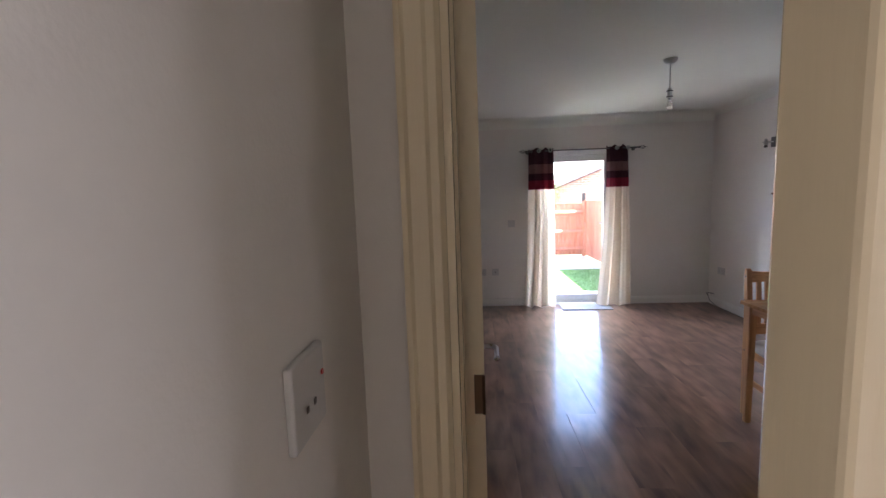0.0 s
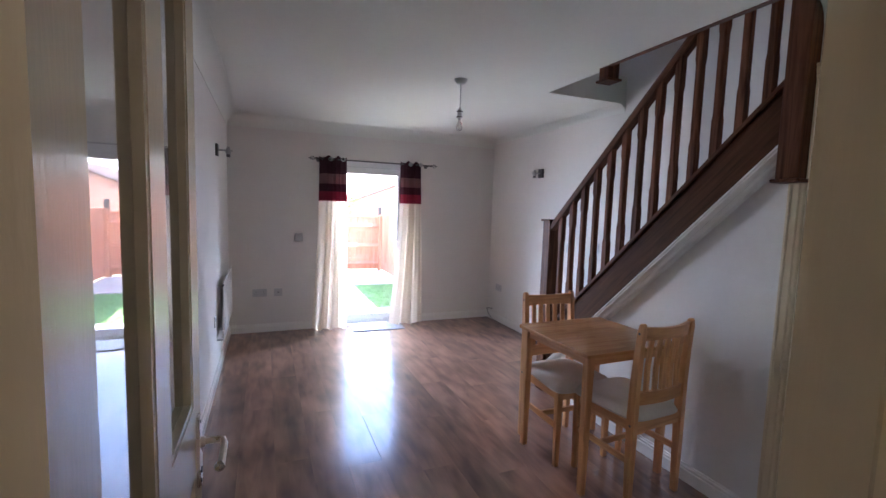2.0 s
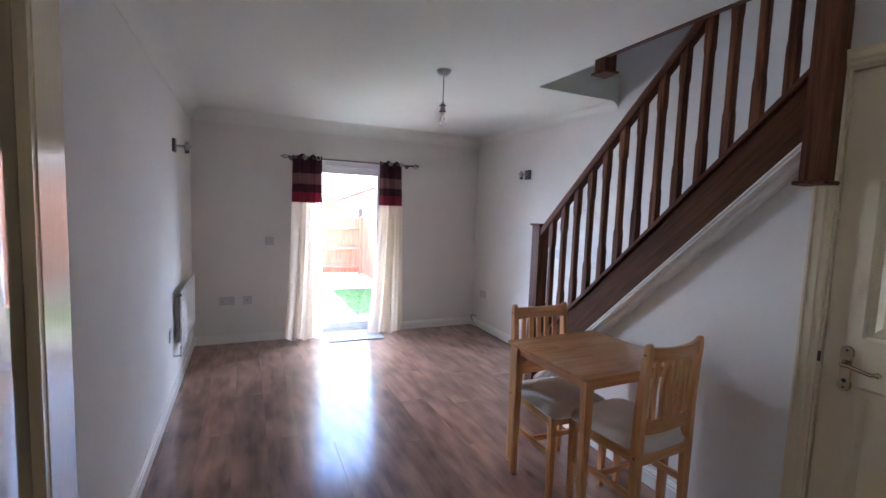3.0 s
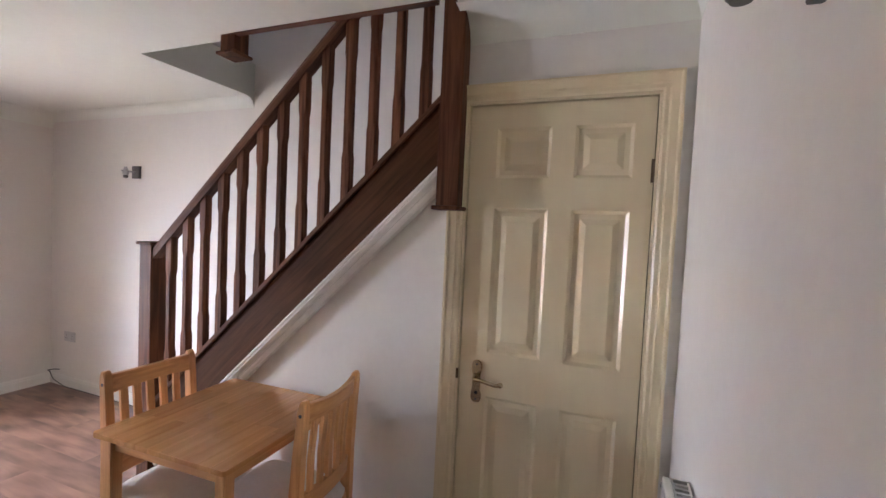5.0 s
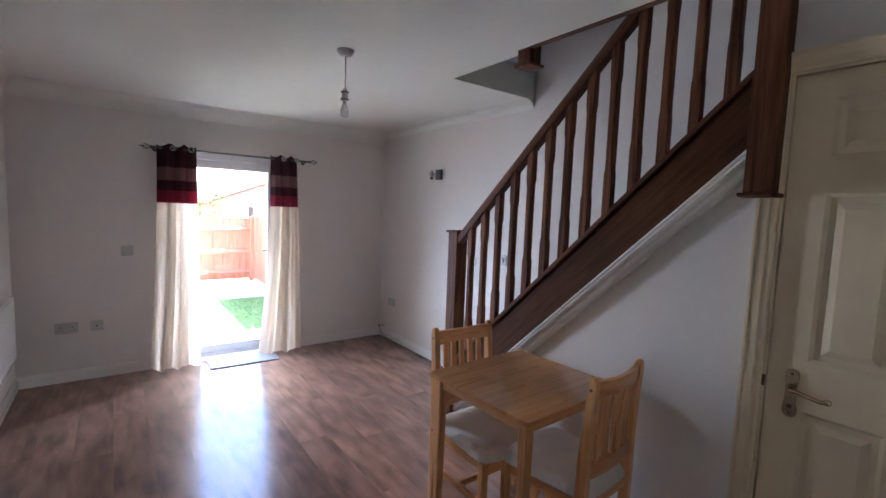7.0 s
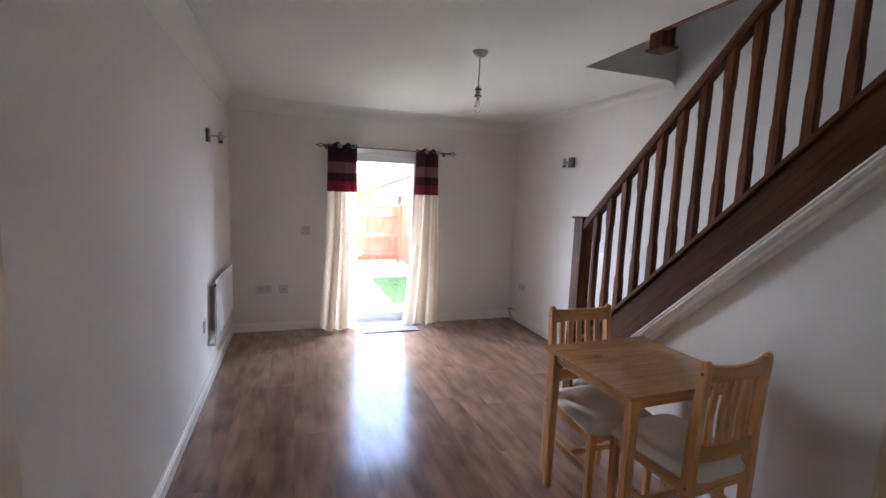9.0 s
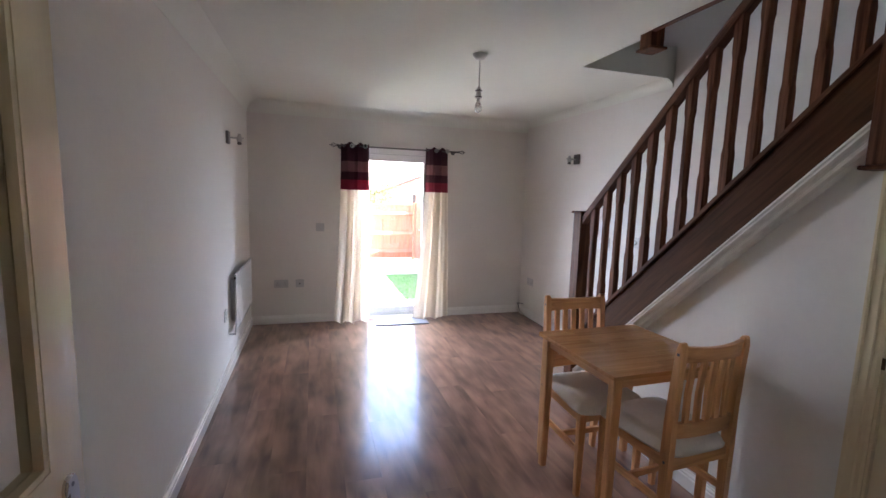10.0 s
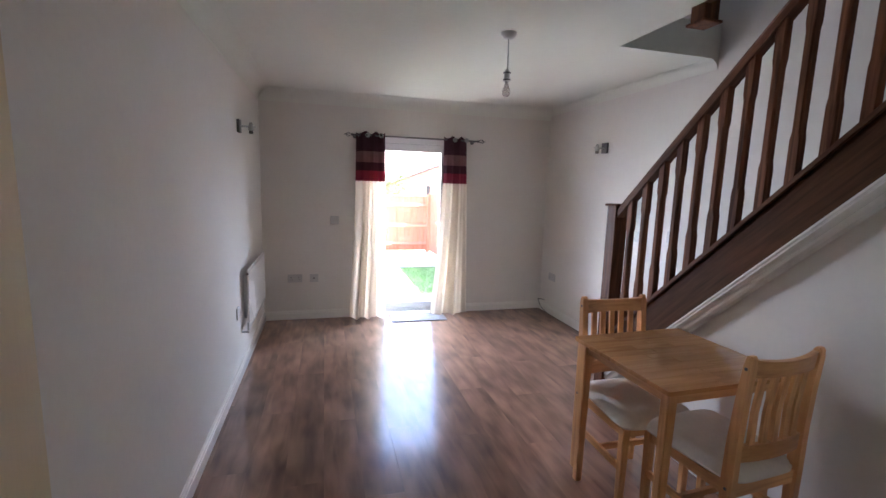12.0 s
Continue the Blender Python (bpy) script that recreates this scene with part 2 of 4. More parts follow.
FENCE = wood("orange_fence_timber", (0.38, 0.145, 0.085), (0.58, 0.28, 0.185), "z", 0.75, 1.0, vary=0.12, spec=0.2)
FENCEX = wood("orange_fence_rail_timber", (0.38, 0.145, 0.085), (0.58, 0.28, 0.185), "x", 0.75, 1.0, vary=0.1, spec=0.2)
SLAB = mat("pale_concrete_slab", (0.55, 0.535, 0.49), 0.85, spec=0.2, grain=(40, 0.12), bump=(120, 0.002), vary=0.08)
EARTH = mat("dry_earth", (0.22, 0.19, 0.13), 0.95, spec=0.1, grain=(6, 0.25), bump=(20, 0.02))
GRASS = mat("short_grass", (0.16, 0.30, 0.11), 0.8, spec=0.2, grain=(30, 0.25), vary=0.0)
LEAF = mat("leaf_green", (0.10, 0.15, 0.04), 0.6, spec=0.3, grain=(50, 0.25))
BARK = mat("grey_bark", (0.16, 0.12, 0.09), 0.9, spec=0.1, grain=(40, 0.25), bump=(80, 0.005))
TILE = mat("dark_roof_tile", (0.10, 0.075, 0.065), 0.8, spec=0.2, grain=(30, 0.2), bump=(60, 0.003), vary=0.15)
CARPET = cloth("beige_carpet", (0.45, 0.39, 0.31))

# ---- building helpers ----


def mesh_of(name, bm, material, smooth=False):
    me = bpy.data.meshes.new(name)
    bmesh.ops.recalc_face_normals(bm, faces=bm.faces[:])
    bm.to_mesh(me)
    bm.free()
    for m in material if isinstance(material, (list, tuple)) else [material]:
        me.materials.append(m)
    if smooth:
        me.polygons.foreach_set("use_smooth", [True] * len(me.polygons))
        me.set_sharp_from_angle(angle=radians(35))
    return me


def part(name, bm, material, parent, label="", smooth=False):
    ob = new(name, mesh_of(name, bm, material, smooth))
    ob.parent = parent
    if label:
        ob["label"] = label
    return ob


def thing(name, label, category, at=(0, 0, 0), group="", kind=""):
    ob = new(name)
    ob.empty_display_size = 0.05
    ob.location = at
    return tagged(ob, label, category, group, kind)


def solid(name, bm, material, label, category, kind="structure", smooth=False, group=""):
    return tagged(new(name, mesh_of(name, bm, material, smooth)), label, category, group, kind)


def box(bm, x0, x1, y0, y1, z0, z1, bevel=0.0, seg=2):
    made = bmesh.ops.create_cube(bm, size=1, matrix=Matrix.LocRotScale(((x0 + x1) / 2, (y0 + y1) / 2, (z0 + z1) / 2), None, (abs(x1 - x0), abs(y1 - y0), abs(z1 - z0))))
    if bevel:
        edges = {e for v in made["verts"] for e in v.link_edges}
        bmesh.ops.bevel(bm, geom=list(edges), offset=bevel, segments=seg, affect="EDGES", profile=0.5)
    return bm


def boxes(*rows, bevel=0.0):
    bm = bmesh.new()
    for r in rows:
        box(bm, *r, bevel=bevel)
    return bm


def rod(bm, a, b, r0, r1=None, sides=16):
    """A round bar from a to b."""
    a, b = Vector(a), Vector(b)
    turn = (b - a).to_track_quat("Z", "Y").to_matrix().to_4x4()
    bmesh.ops.create_cone(bm, cap_ends=True, segments=sides, radius1=r0, radius2=r0 if r1 is None else r1, depth=(b - a).length, matrix=Matrix.Translation((a + b) / 2) @ turn)
    return bm


def tube(bm, pts, r, sides=10):
    """A round bar through several points."""
    pts = [Vector(p) for p in pts]
    rings = []
    for i, p in enumerate(pts):
        d = (pts[min(i + 1, len(pts) - 1)] - pts[max(i - 1, 0)]).normalized()
        q = d.to_track_quat("Z", "Y").to_matrix()
        rings.append([bm.verts.new(p + q @ Vector((r * math.cos(2 * math.pi * k / sides), r * math.sin(2 * math.pi * k / sides), 0))) for k in range(sides)])
    for a, b in zip(rings, rings[1:]):
        for k in range(sides):
            bm.faces.new((a[k], a[(k + 1) % sides], b[(k + 1) % sides], b[k]))
    bm.faces.new(rings[0][::-1])
    bm.faces.new(rings[-1])
    return bm


def prism(bm, outline, axis, a, b):
    """An outline of (u, v) pulled along an axis from a to b: x gives (y, z), y gives (x, z), z gives (x, y)."""
    def place(u, v, w):
        return {"x": (w, u, v), "y": (u, w, v), "z": (u, v, w)}[axis]
    lo = [bm.verts.new(place(u, v, a)) for u, v in outline]
    hi = [bm.verts.new(place(u, v, b)) for u, v in outline]
    n = len(outline)
    bm.faces.new(lo)
    bm.faces.new(hi[::-1])
    for i in range(n):
        bm.faces.new((lo[i], hi[i], hi[(i + 1) % n], lo[(i + 1) % n]))
    return bm


def lathe(bm, profile, centre=(0, 0, 0), sides=20, axis="z"):
    """A profile of (radius, height) turned round an axis."""
    c = Vector(centre)
    rings = []
    for r, h in profile:
        ring = []
        for k in range(sides):
            a = 2 * math.pi * k / sides
            u, v = r * math.cos(a), r * math.sin(a)
            ring.append(bm.verts.new(c + Vector({"z": (u, v, h), "y": (u, h, v), "x": (h, u, v)}[axis])))
        rings.append(ring)
    for p, q in zip(rings, rings[1:]):
        for k in range(sides):
            bm.faces.new((p[k], p[(k + 1) % sides], q[(k + 1) % sides], q[k]))
    bm.faces.new(rings[0][::-1])
    bm.faces.new(rings[-1])
    return bm


# ---- plan ----
RIGHT, FAR, CEILZ = 3.155, 5.0, 2.34      # lounge: x 0 to RIGHT, y 0.2 to FAR
BACK0, BACK1 = 0.04, 0.19                 # the wall between hall and lounge
DL, DR, DH = 0.185, 1.06, 2.0             # doorway from hall to lounge
CUPX = 2.48                               # wall of the cupboard and the stairs
PX0, PX1, PTOP = 1.02, 2.03, 1.95         # garden door's opening
WX0, WX1, WY0, WY1, WY2 = 2.39, 2.335, 0.99, 2.74, 2.13          # stairwell in the ceiling
TOPZ = 4.9
HALL_L, HALL_R, HALL_B = 0.035, 1.12, -2.8
FD0, FD1 = -1.30, -0.41                   # front door's opening in the hall's side wall

# ---- structure ----
solid("wall_left", boxes((-0.12, 0, BACK1, FAR, -0.2, TOPZ)), WALL, "off-white painted plaster wall with a radiator", "wall")
solid("wall_far", boxes((-0.12, PX0, FAR, FAR + 0.28, -0.2, TOPZ), (PX1, RIGHT + 0.12, FAR, FAR + 0.28, -0.2, 3.4), (PX0, PX1, FAR, FAR + 0.28, PTOP, TOPZ), (PX1, 2.35, FAR, FAR + 0.28, 3.4, TOPZ), (2.8, RIGHT + 0.12, FAR, FAR + 0.28, 3.4, TOPZ), (2.35, 2.8, FAR, FAR + 0.28, 4.2, TOPZ)),
      WALL, "off-white painted wall round the garden door", "wall")
solid("wall_right", boxes((RIGHT, RIGHT + 0.12, HALL_B, FAR, -0.2, TOPZ)), WALL, "off-white painted wall beside the staircase", "wall")
solid("wall_back", boxes((HALL_L, DL - 0.02, BACK0, BACK1, -0.2, CEILZ), (DR + 0.02, RIGHT, BACK0, BACK1, -0.2, CEILZ), (DL - 0.02, DR + 0.02, BACK0, BACK1, DH + 0.02, CEILZ),
                         (-0.12, RIGHT, BACK0, BACK1, CEILZ + 0.22, TOPZ)),
      WALL, "off-white painted wall between hall and lounge", "wall")
solid("wall_cupboard", boxes((CUPX, CUPX + 0.08, BACK1, 0.280, -0.02, CEILZ), (CUPX, CUPX + 0.08, 0.976, 1.02, -0.02, CEILZ), (CUPX, CUPX + 0.08, 0.280, 0.976, 2.012, CEILZ)),
      WALL, "off-white wall round the cupboard door", "wall")
# lower edge of the stair's string: z = 0.722 + 0.947 * (2.144 - y)


def string_low(y):
    return 0.722 + 0.947 * (2.144 - y)


def string_high(y):
    return 1.503 + 0.943 * (1.626 - y)


bm = prism(bmesh.new(), [(1.02, -0.02), (2.66, -0.02), (2.66, string_low(2.66)), (1.02, string_low(1.02))], "x", CUPX, CUPX + 0.08)
solid("wall_under_stairs", bm, WALL, "off-white plastered wall below the staircase", "wall")
solid("wall_hall_left", boxes((HALL_L - 0.1, HALL_L, HALL_B, BACK1, -0.2, CEILZ)), WALL, "off-white hall wall", "wall")
solid("wall_hall_rear", boxes((HALL_L - 0.1, RIGHT, HALL_B - 0.1, HALL_B, -0.2, TOPZ)), WALL, "off-white hall wall", "wall")
solid("wall_hall_right", boxes((HALL_R, HALL_R + 0.25, HALL_B, FD0, -0.2, CEILZ), (HALL_R, HALL_R + 0.25, FD1, BACK0, -0.2, CEILZ), (HALL_R, HALL_R + 0.25, FD0, FD1, 2.05, CEILZ)),
      WALL, "off-white hall wall with the front doorway", "wall")
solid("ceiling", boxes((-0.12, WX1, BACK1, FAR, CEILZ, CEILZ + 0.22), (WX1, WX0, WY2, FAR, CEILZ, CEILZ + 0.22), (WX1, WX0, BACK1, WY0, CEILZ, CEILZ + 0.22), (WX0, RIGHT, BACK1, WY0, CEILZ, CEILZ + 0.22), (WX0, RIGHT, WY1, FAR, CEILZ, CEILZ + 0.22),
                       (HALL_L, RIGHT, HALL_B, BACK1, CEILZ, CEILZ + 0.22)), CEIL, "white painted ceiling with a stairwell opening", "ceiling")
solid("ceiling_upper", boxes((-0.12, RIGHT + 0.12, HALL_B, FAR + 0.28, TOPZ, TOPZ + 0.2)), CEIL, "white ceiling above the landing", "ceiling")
solid("wall_landing", boxes((1.25, 1.33, BACK1, FAR, CEILZ + 0.22, TOPZ)), WALL, "off-white wall of the upper landing", "wall")
solid("floor", boxes((-0.12, RIGHT + 0.1, BACK0 - 0.0, FAR + 0.28, -0.2, -0.012), (HALL_L - 0.1, HALL_R + 0.25, HALL_B, BACK0, -0.2, -0.012)), BLACK, "dark brown laminate floor with glossy planks", "floor")


def coving(name, a, b, normal, r=0.115):
    """A concave plaster cove along the top of a wall from a to b (plan points on the wall); normal points into the room."""
    prof = [(0, 0), (r, 0), (r, -0.003)]
    for k in range(1, 8):
        t = math.pi / 2 * k / 8
        prof.append((r - (r - 0.003) * math.sin(t), -r + (r - 0.003) * math.cos(t)))
    prof += [(0.003, -r), (0, -r)]
    bm = bmesh.new()
    n = Vector((*normal, 0))
    ends = []
    for p in (a, b):
        ends.append([bm.verts.new(Vector((*p, CEILZ - 0.001)) + n * u + Vector((0, 0, v))) for u, v in prof])
    m = len(prof)
    for i in range(m):
        bm.faces.new((ends[0][i], ends[1][i], ends[1][(i + 1) % m], ends[0][(i + 1) % m]))
    bm.faces.new(ends[0])
    bm.faces.new(ends[1][::-1])
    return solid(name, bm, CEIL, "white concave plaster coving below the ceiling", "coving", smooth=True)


coving("trim_coving_far", (0, FAR), (RIGHT, FAR), (0, -1))
coving("trim_coving_left", (0, BACK1 + 0.0), (0, FAR), (1, 0))
coving("trim_coving_right", (RIGHT, WY1), (RIGHT, FAR), (-1, 0), 0.065)
coving("trim_coving_back", (0, BACK1), (CUPX, BACK1), (0, 1))
coving("trim_coving_cupboard", (CUPX, BACK1), (CUPX, 0.998), (-1, 0))


def skirting(name, a, b, normal, high=0.095):
    """A moulded skirting board from a to b."""
    prof = [(0, 0.0), (0.016, 0.0), (0.016, high * 0.68), (0.012, high * 0.74), (0.0125, high * 0.84), (0.007, high * 0.93), (0.006, high), (0, high)]
    bm = bmesh.new()
    n = Vector((*normal, 0))
    ends = [[bm.verts.new(Vector((*p, 0)) + n * u + Vector((0, 0, v))) for u, v in prof] for p in (a, b)]
    m = len(prof)
    for i in range(m):
        bm.faces.new((ends[0][i], ends[1][i], ends[1][(i + 1) % m], ends[0][(i + 1) % m]))
    bm.faces.new(ends[0])
    bm.faces.new(ends[1][::-1])
    return solid(name, bm, TRIMW, "white gloss skirting board with a moulded top", "skirting board")


skirting("baseboard_left", (0.0, BACK1), (0.0, FAR), (1, 0))
skirting("baseboard_far_1", (0, FAR), (PX0 - 0.02, FAR), (0, -1))
skirting("baseboard_far_2", (PX1 + 0.02, FAR), (RIGHT, FAR), (0, -1))
skirting("baseboard_right", (RIGHT, 2.8), (RIGHT, FAR), (-1, 0))
skirting("baseboard_stairs", (CUPX, 1.045), (CUPX, 2.66), (-1, 0))
skirting("baseboard_back", (1.13, BACK1), (CUPX, BACK1), (0, 1))
skirting("baseboard_hall", (HALL_L, HALL_B), (HALL_L, BACK0), (1, 0))


def architrave_bm(profile_at, runs):
    """Moulded casing: each run is (corner a, corner b, way across) in the wall's plane."""
    bm = bmesh.new()
    prof = [(0, 0), (0, 0.006), (0.008, 0.012), (0.02, 0.012), (0.026, 0.016), (0.05, 0.017), (0.056, 0.021), (0.064, 0.021), (0.066, 0)]
    for a, b, ma, mb, across in runs:
        ends = []
        for p, mitre in ((a, ma), (b, mb)):
            ring = []
            for u, v in prof:
                ring.append(bm.verts.new(profile_at(p[0] + across[0] * u + mitre[0] * u, p[1] + across[1] * u + mitre[1] * u, v)))
            ends.append(ring)
        m = len(prof)
        for i in range(m):
            bm.faces.new((ends[0][i], ends[1][i], ends[1][(i + 1) % m], ends[0][(i + 1) % m]))
        bm.faces.new(ends[0])
        bm.faces.new(ends[1][::-1])
    return bm


def casing(s0, s1, top):
    return [((s0, 0), (s0, top), (0, 0), (0, 1), (-1, 0)), ((s1, 0), (s1, top), (0, 0), (0, 1), (1, 0)), ((s0, top), (s1, top), (-1, 0), (1, 0), (0, 1))]


# doorway between hall and lounge: lining with a stop, casings on both sides, hinges
lining = thing("door_frame", "cream gloss door lining and casing of the hall doorway", "door frame", kind="structure")
part("lining", boxes((DL - 0.02, DL, BACK0, BACK1, 0, DH), (DR, DR + 0.02, BACK0, BACK1, 0, DH), (DL - 0.02, DR + 0.02, BACK0, BACK1, DH, DH + 0.02)), GLOSS, lining)
part("stop", boxes((DL, DL + 0.006, BACK0 + 0.045, BACK0 + 0.085, 0, DH), (DR - 0.012, DR, BACK0 + 0.045, BACK0 + 0.085, 0, DH), (DL, DR, BACK0 + 0.045, BACK0 + 0.085, DH - 0.012, DH)), GLOSS, lining)
part("casing", architrave_bm(lambda s, z, v: (s, BACK0 - v, z), casing(DL - 0.012, DR + 0.012, DH + 0.012)), GLOSS, lining)
part("casing", architrave_bm(lambda s, z, v: (s, BACK1 + v, z), casing(DL - 0.012, DR + 0.012, DH + 0.012)), GLOSS, lining)


def lever_handle(parent, side=1, towards=1, metal=None, waisted=True):
    """A lever on a back plate, at the parent's origin; the plate lies in the yz plane and faces +x times side; the lever points along y times towards."""
    k = side
    metal = metal or BRASS
    half = [(0.0, 0.085), (0.010, 0.083), (0.017, 0.077), (0.021, 0.067), (0.021, 0.052), (0.017 if waisted else 0.021, 0.044), (0.016 if waisted else 0.021, 0.030)]
    up = half + [(u, -v) for u, v in half[::-1]]
    bm = prism(bmesh.new(), up + [(-u, v) for u, v in up[-2:0:-1]], "x", 0, 0.007 * k)
    bmesh.ops.bevel(bm, geom=[e for e in bm.edges if all(abs(v.co.x - 0.007 * k) < 1e-6 for v in e.verts)], offset=0.003, segments=2, affect="EDGES")
    part("back_plate", bm, metal, parent, "shaped brass back plate" if waisted else "satin nickel back plate", smooth=True)
    for z in (-0.070, 0.068):
        bm = bmesh.new()
        rod(bm, (0.006 * k, 0, z), (0.0082 * k, 0, z), 0.0042, sides=10)
        part("screw", bm, PEWTER, parent)
    bm = bmesh.new()
    rod(bm, (0.004 * k, 0, 0.02), (0.016 * k, 0, 0.02), 0.014, 0.011)
    pts = [(0.01 * k, 0, 0.02), (0.04 * k, 0, 0.02), (0.052 * k, 0.006 * towards, 0.021), (0.057 * k, 0.03 * towards, 0.024), (0.056 * k, 0.06 * towards, 0.017), (0.056 * k, 0.09 * towards, 0.012), (0.054 * k, 0.108 * towards, 0.016)]
    tube(bm, pts, 0.0075)
    bmesh.ops.create_uvsphere(bm, u_segments=12, v_segments=8, radius=0.0105, matrix=Matrix.Translation(pts[-1]))
    part("lever", bm, metal, parent, "polished lever", smooth=True)
    bm = bmesh.new()
    rod(bm, (0.006 * k, 0, -0.045), (0.009 * k, 0, -0.045), 0.007)
    part("keyhole", bm, BLACK, parent)


def raised_panel(bm, s0, s1, z0, z1, at, depth=0.009):
    """A recessed border and a raised field on a door's face; at(s, z, d) places a point d above the face."""
    rings = []
    for inset, d in ((0, 0.0), (0.012, -depth), (0.030, -depth), (0.052, -0.001)):
        rings.append([bm.verts.new(at(s, z, d)) for s, z in ((s0 + inset, z0 + inset), (s1 - inset, z0 + inset), (s1 - inset, z1 - inset), (s0 + inset, z1 - inset))])
    for p, q in zip(rings, rings[1:]):
        for i in range(4):
            bm.faces.new((p[i], p[(i + 1) % 4], q[(i + 1) % 4], q[i]))
    bm.faces.new(rings[-1])
    return bm


def panelled_face(bm, s0, s1, z0, z1, panels, at):
    """A flat face with rectangular panels cut out of it."""
    ss = sorted({s0, s1, *[p[0] for p in panels], *[p[1] for p in panels]})
    zs = sorted({z0, z1, *[p[2] for p in panels], *[p[3] for p in panels]})
    for a, b in zip(ss, ss[1:]):
        for c, d in zip(zs, zs[1:]):
            if not any(p[0] <= a and b <= p[1] and p[2] <= c and d <= p[3] for p in panels):
                bm.faces.new([bm.verts.new(at(s, z, 0)) for s, z in ((a, c), (b, c), (b, d), (a, d))])


# lounge door: glazed leaf, open into the room along the wall
LX0, LY0 = 0.189, 0.192
leaf = thing("door_1", "cream gloss door with two tall glass panes, standing open", "door", (LX0, LY0, 0), kind="structure")
bm = boxes((0, 0.038, 0, 0.095, 0.01, 1.985), (0, 0.038, 0.650, 0.750, 0.01, 1.985), (0, 0.038, 0.095, 0.650, 1.875, 1.985), (0, 0.038, 0.325, 0.420, 0.99, 1.875),
           (0, 0.038, 0.095, 0.650, 0.83, 0.99), (0, 0.038, 0.095, 0.650, 0.01, 0.22), (0, 0.038, 0.325, 0.420, 0.22, 0.83), bevel=0.0)
part("leaf_frame", bm, GLOSS, leaf)
for s0, s1 in ((0.095, 0.325), (0.420, 0.650)):
    bm = boxes((0.010, 0.028, s0, s1, 0.22, 0.83))
    raised_panel(bm, s0, s1, 0.22, 0.83, lambda s, z, d: (0.038 + d, s, z))
    raised_panel(bm, s0, s1, 0.22, 0.83, lambda s, z, d: (0.0 - d, s, z))
    part("panel", bm, GLOSS, leaf)
    part("pane", boxes((0.017, 0.021, s0, s1, 0.99, 1.875)), GLASS, leaf, "clear glass pane").visible_shadow = False
    bm = bmesh.new()
    for x0, x1 in ((0.021, 0.036), (0.002, 0.017)):
        for r in ((s0, s0 + 0.012, 0.99, 1.875), (s1 - 0.012, s1, 0.99, 1.875), (s0 + 0.012, s1 - 0.012, 0.99, 1.002), (s0 + 0.012, s1 - 0.012, 1.863, 1.875)):
            box(bm, x0, x1, *r)
    part("glazing_bead", bm, GLOSS, leaf)
h = new("handle")
h.parent, h.location = leaf, (0.038, 0.695, 0.870)
lever_handle(h, 1, -1, NICKEL, False)
for z in (0.22, 0.998, 1.76):
    bm = boxes((0.018, 0.034, -0.002, 0.0, z, z + 0.078))
    rod(bm, (0.036, -0.003, z), (0.036, -0.003, z + 0.078), 0.003, sides=10)
    part("hinge", bm, HINGE, leaf, "bronzed steel hinge")
part("latch", boxes((0.009, 0.029, 0.750, 0.752, 0.80, 0.96)), BRASS, leaf)

# cupboard door: six panels, closed
CY0, CY1 = 0.300, 0.956
cup = thing("door_2", "closed cream gloss six-panel cupboard door below the stairs", "door", (CUPX + 0.012, 0, 0), kind="structure")
cols = ((0.366, 0.562), (0.645, 0.850))
rows_z = ((0.19, 0.862), (1.035, 1.60), (1.715, 1.905))
bm = bmesh.new()
panels = [(a, b, c, d) for a, b in cols for c, d in rows_z]
panelled_face(bm, CY0, CY1, 0.008, 1.99, panels, lambda s, z, d: (0 - d, s, z))
bmesh.ops.remove_doubles(bm, verts=bm.verts[:], dist=0.0001)
box(bm, 0.010, 0.038, CY0, CY1, 0.008, 1.99)
for s, t in ((CY0, CY0 + 0.002), (CY1 - 0.002, CY1)):
    box(bm, 0.0005, 0.010, s, t, 0.008, 1.99)
box(bm, 0.0005, 0.010, CY0, CY1, 1.988, 1.99)
part("leaf", bm, GLOSS, cup)
for p in panels:
    part("panel", raised_panel(bmesh.new(), *p, lambda s, z, d: (0 - d, s, z)), GLOSS, cup)
h = new("handle")
h.parent, h.location = cup, (0.0, 0.884, 0.917)
lever_handle(h, -1, -1)
for z in (0.25, 1.70):
    bm = bmesh.new()
    rod(bm, (-0.003, CY0 - 0.003, z), (-0.003, CY0 - 0.003, z + 0.08), 0.005, sides=10)
    box(bm, -0.0015, 0.0, CY0 + 0.001, CY0 + 0.008, z, z + 0.08)
    part("hinge", bm, HINGE, cup, "brass butt hinge")
cframe = thing("door_frame", "cream gloss lining and moulded casing of the cupboard door", "door frame", kind="structure")
part("lining", boxes((CUPX - 0.001, CUPX + 0.08, CY0 - 0.02, CY0 - 0.003, 0, 1.993), (CUPX - 0.001, CUPX + 0.08, CY1 + 0.003, CY1 + 0.02, 0, 1.993), (CUPX - 0.001, CUPX + 0.08, CY0 - 0.02, CY1 + 0.02, 1.993, 2.012)), GLOSS, cframe)
bm = architrave_bm(lambda s, z, v: (CUPX - 0.001 - v, s, z), casing(CY0 - 0.012, CY1 + 0.012, 2.003))
bmesh.ops.bisect_plane(bm, geom=bm.verts[:] + bm.edges[:] + bm.faces[:], plane_co=(0, BACK1 + 0.001, 0), plane_no=(0, 1, 0), clear_inner=True)
part("casing", bm, GLOSS, cframe)
part("strike_plate", boxes((CUPX - 0.004, CUPX - 0.001, CY1 + 0.002, CY1 + 0.012, 0.92, 0.96)), HINGE, cframe)

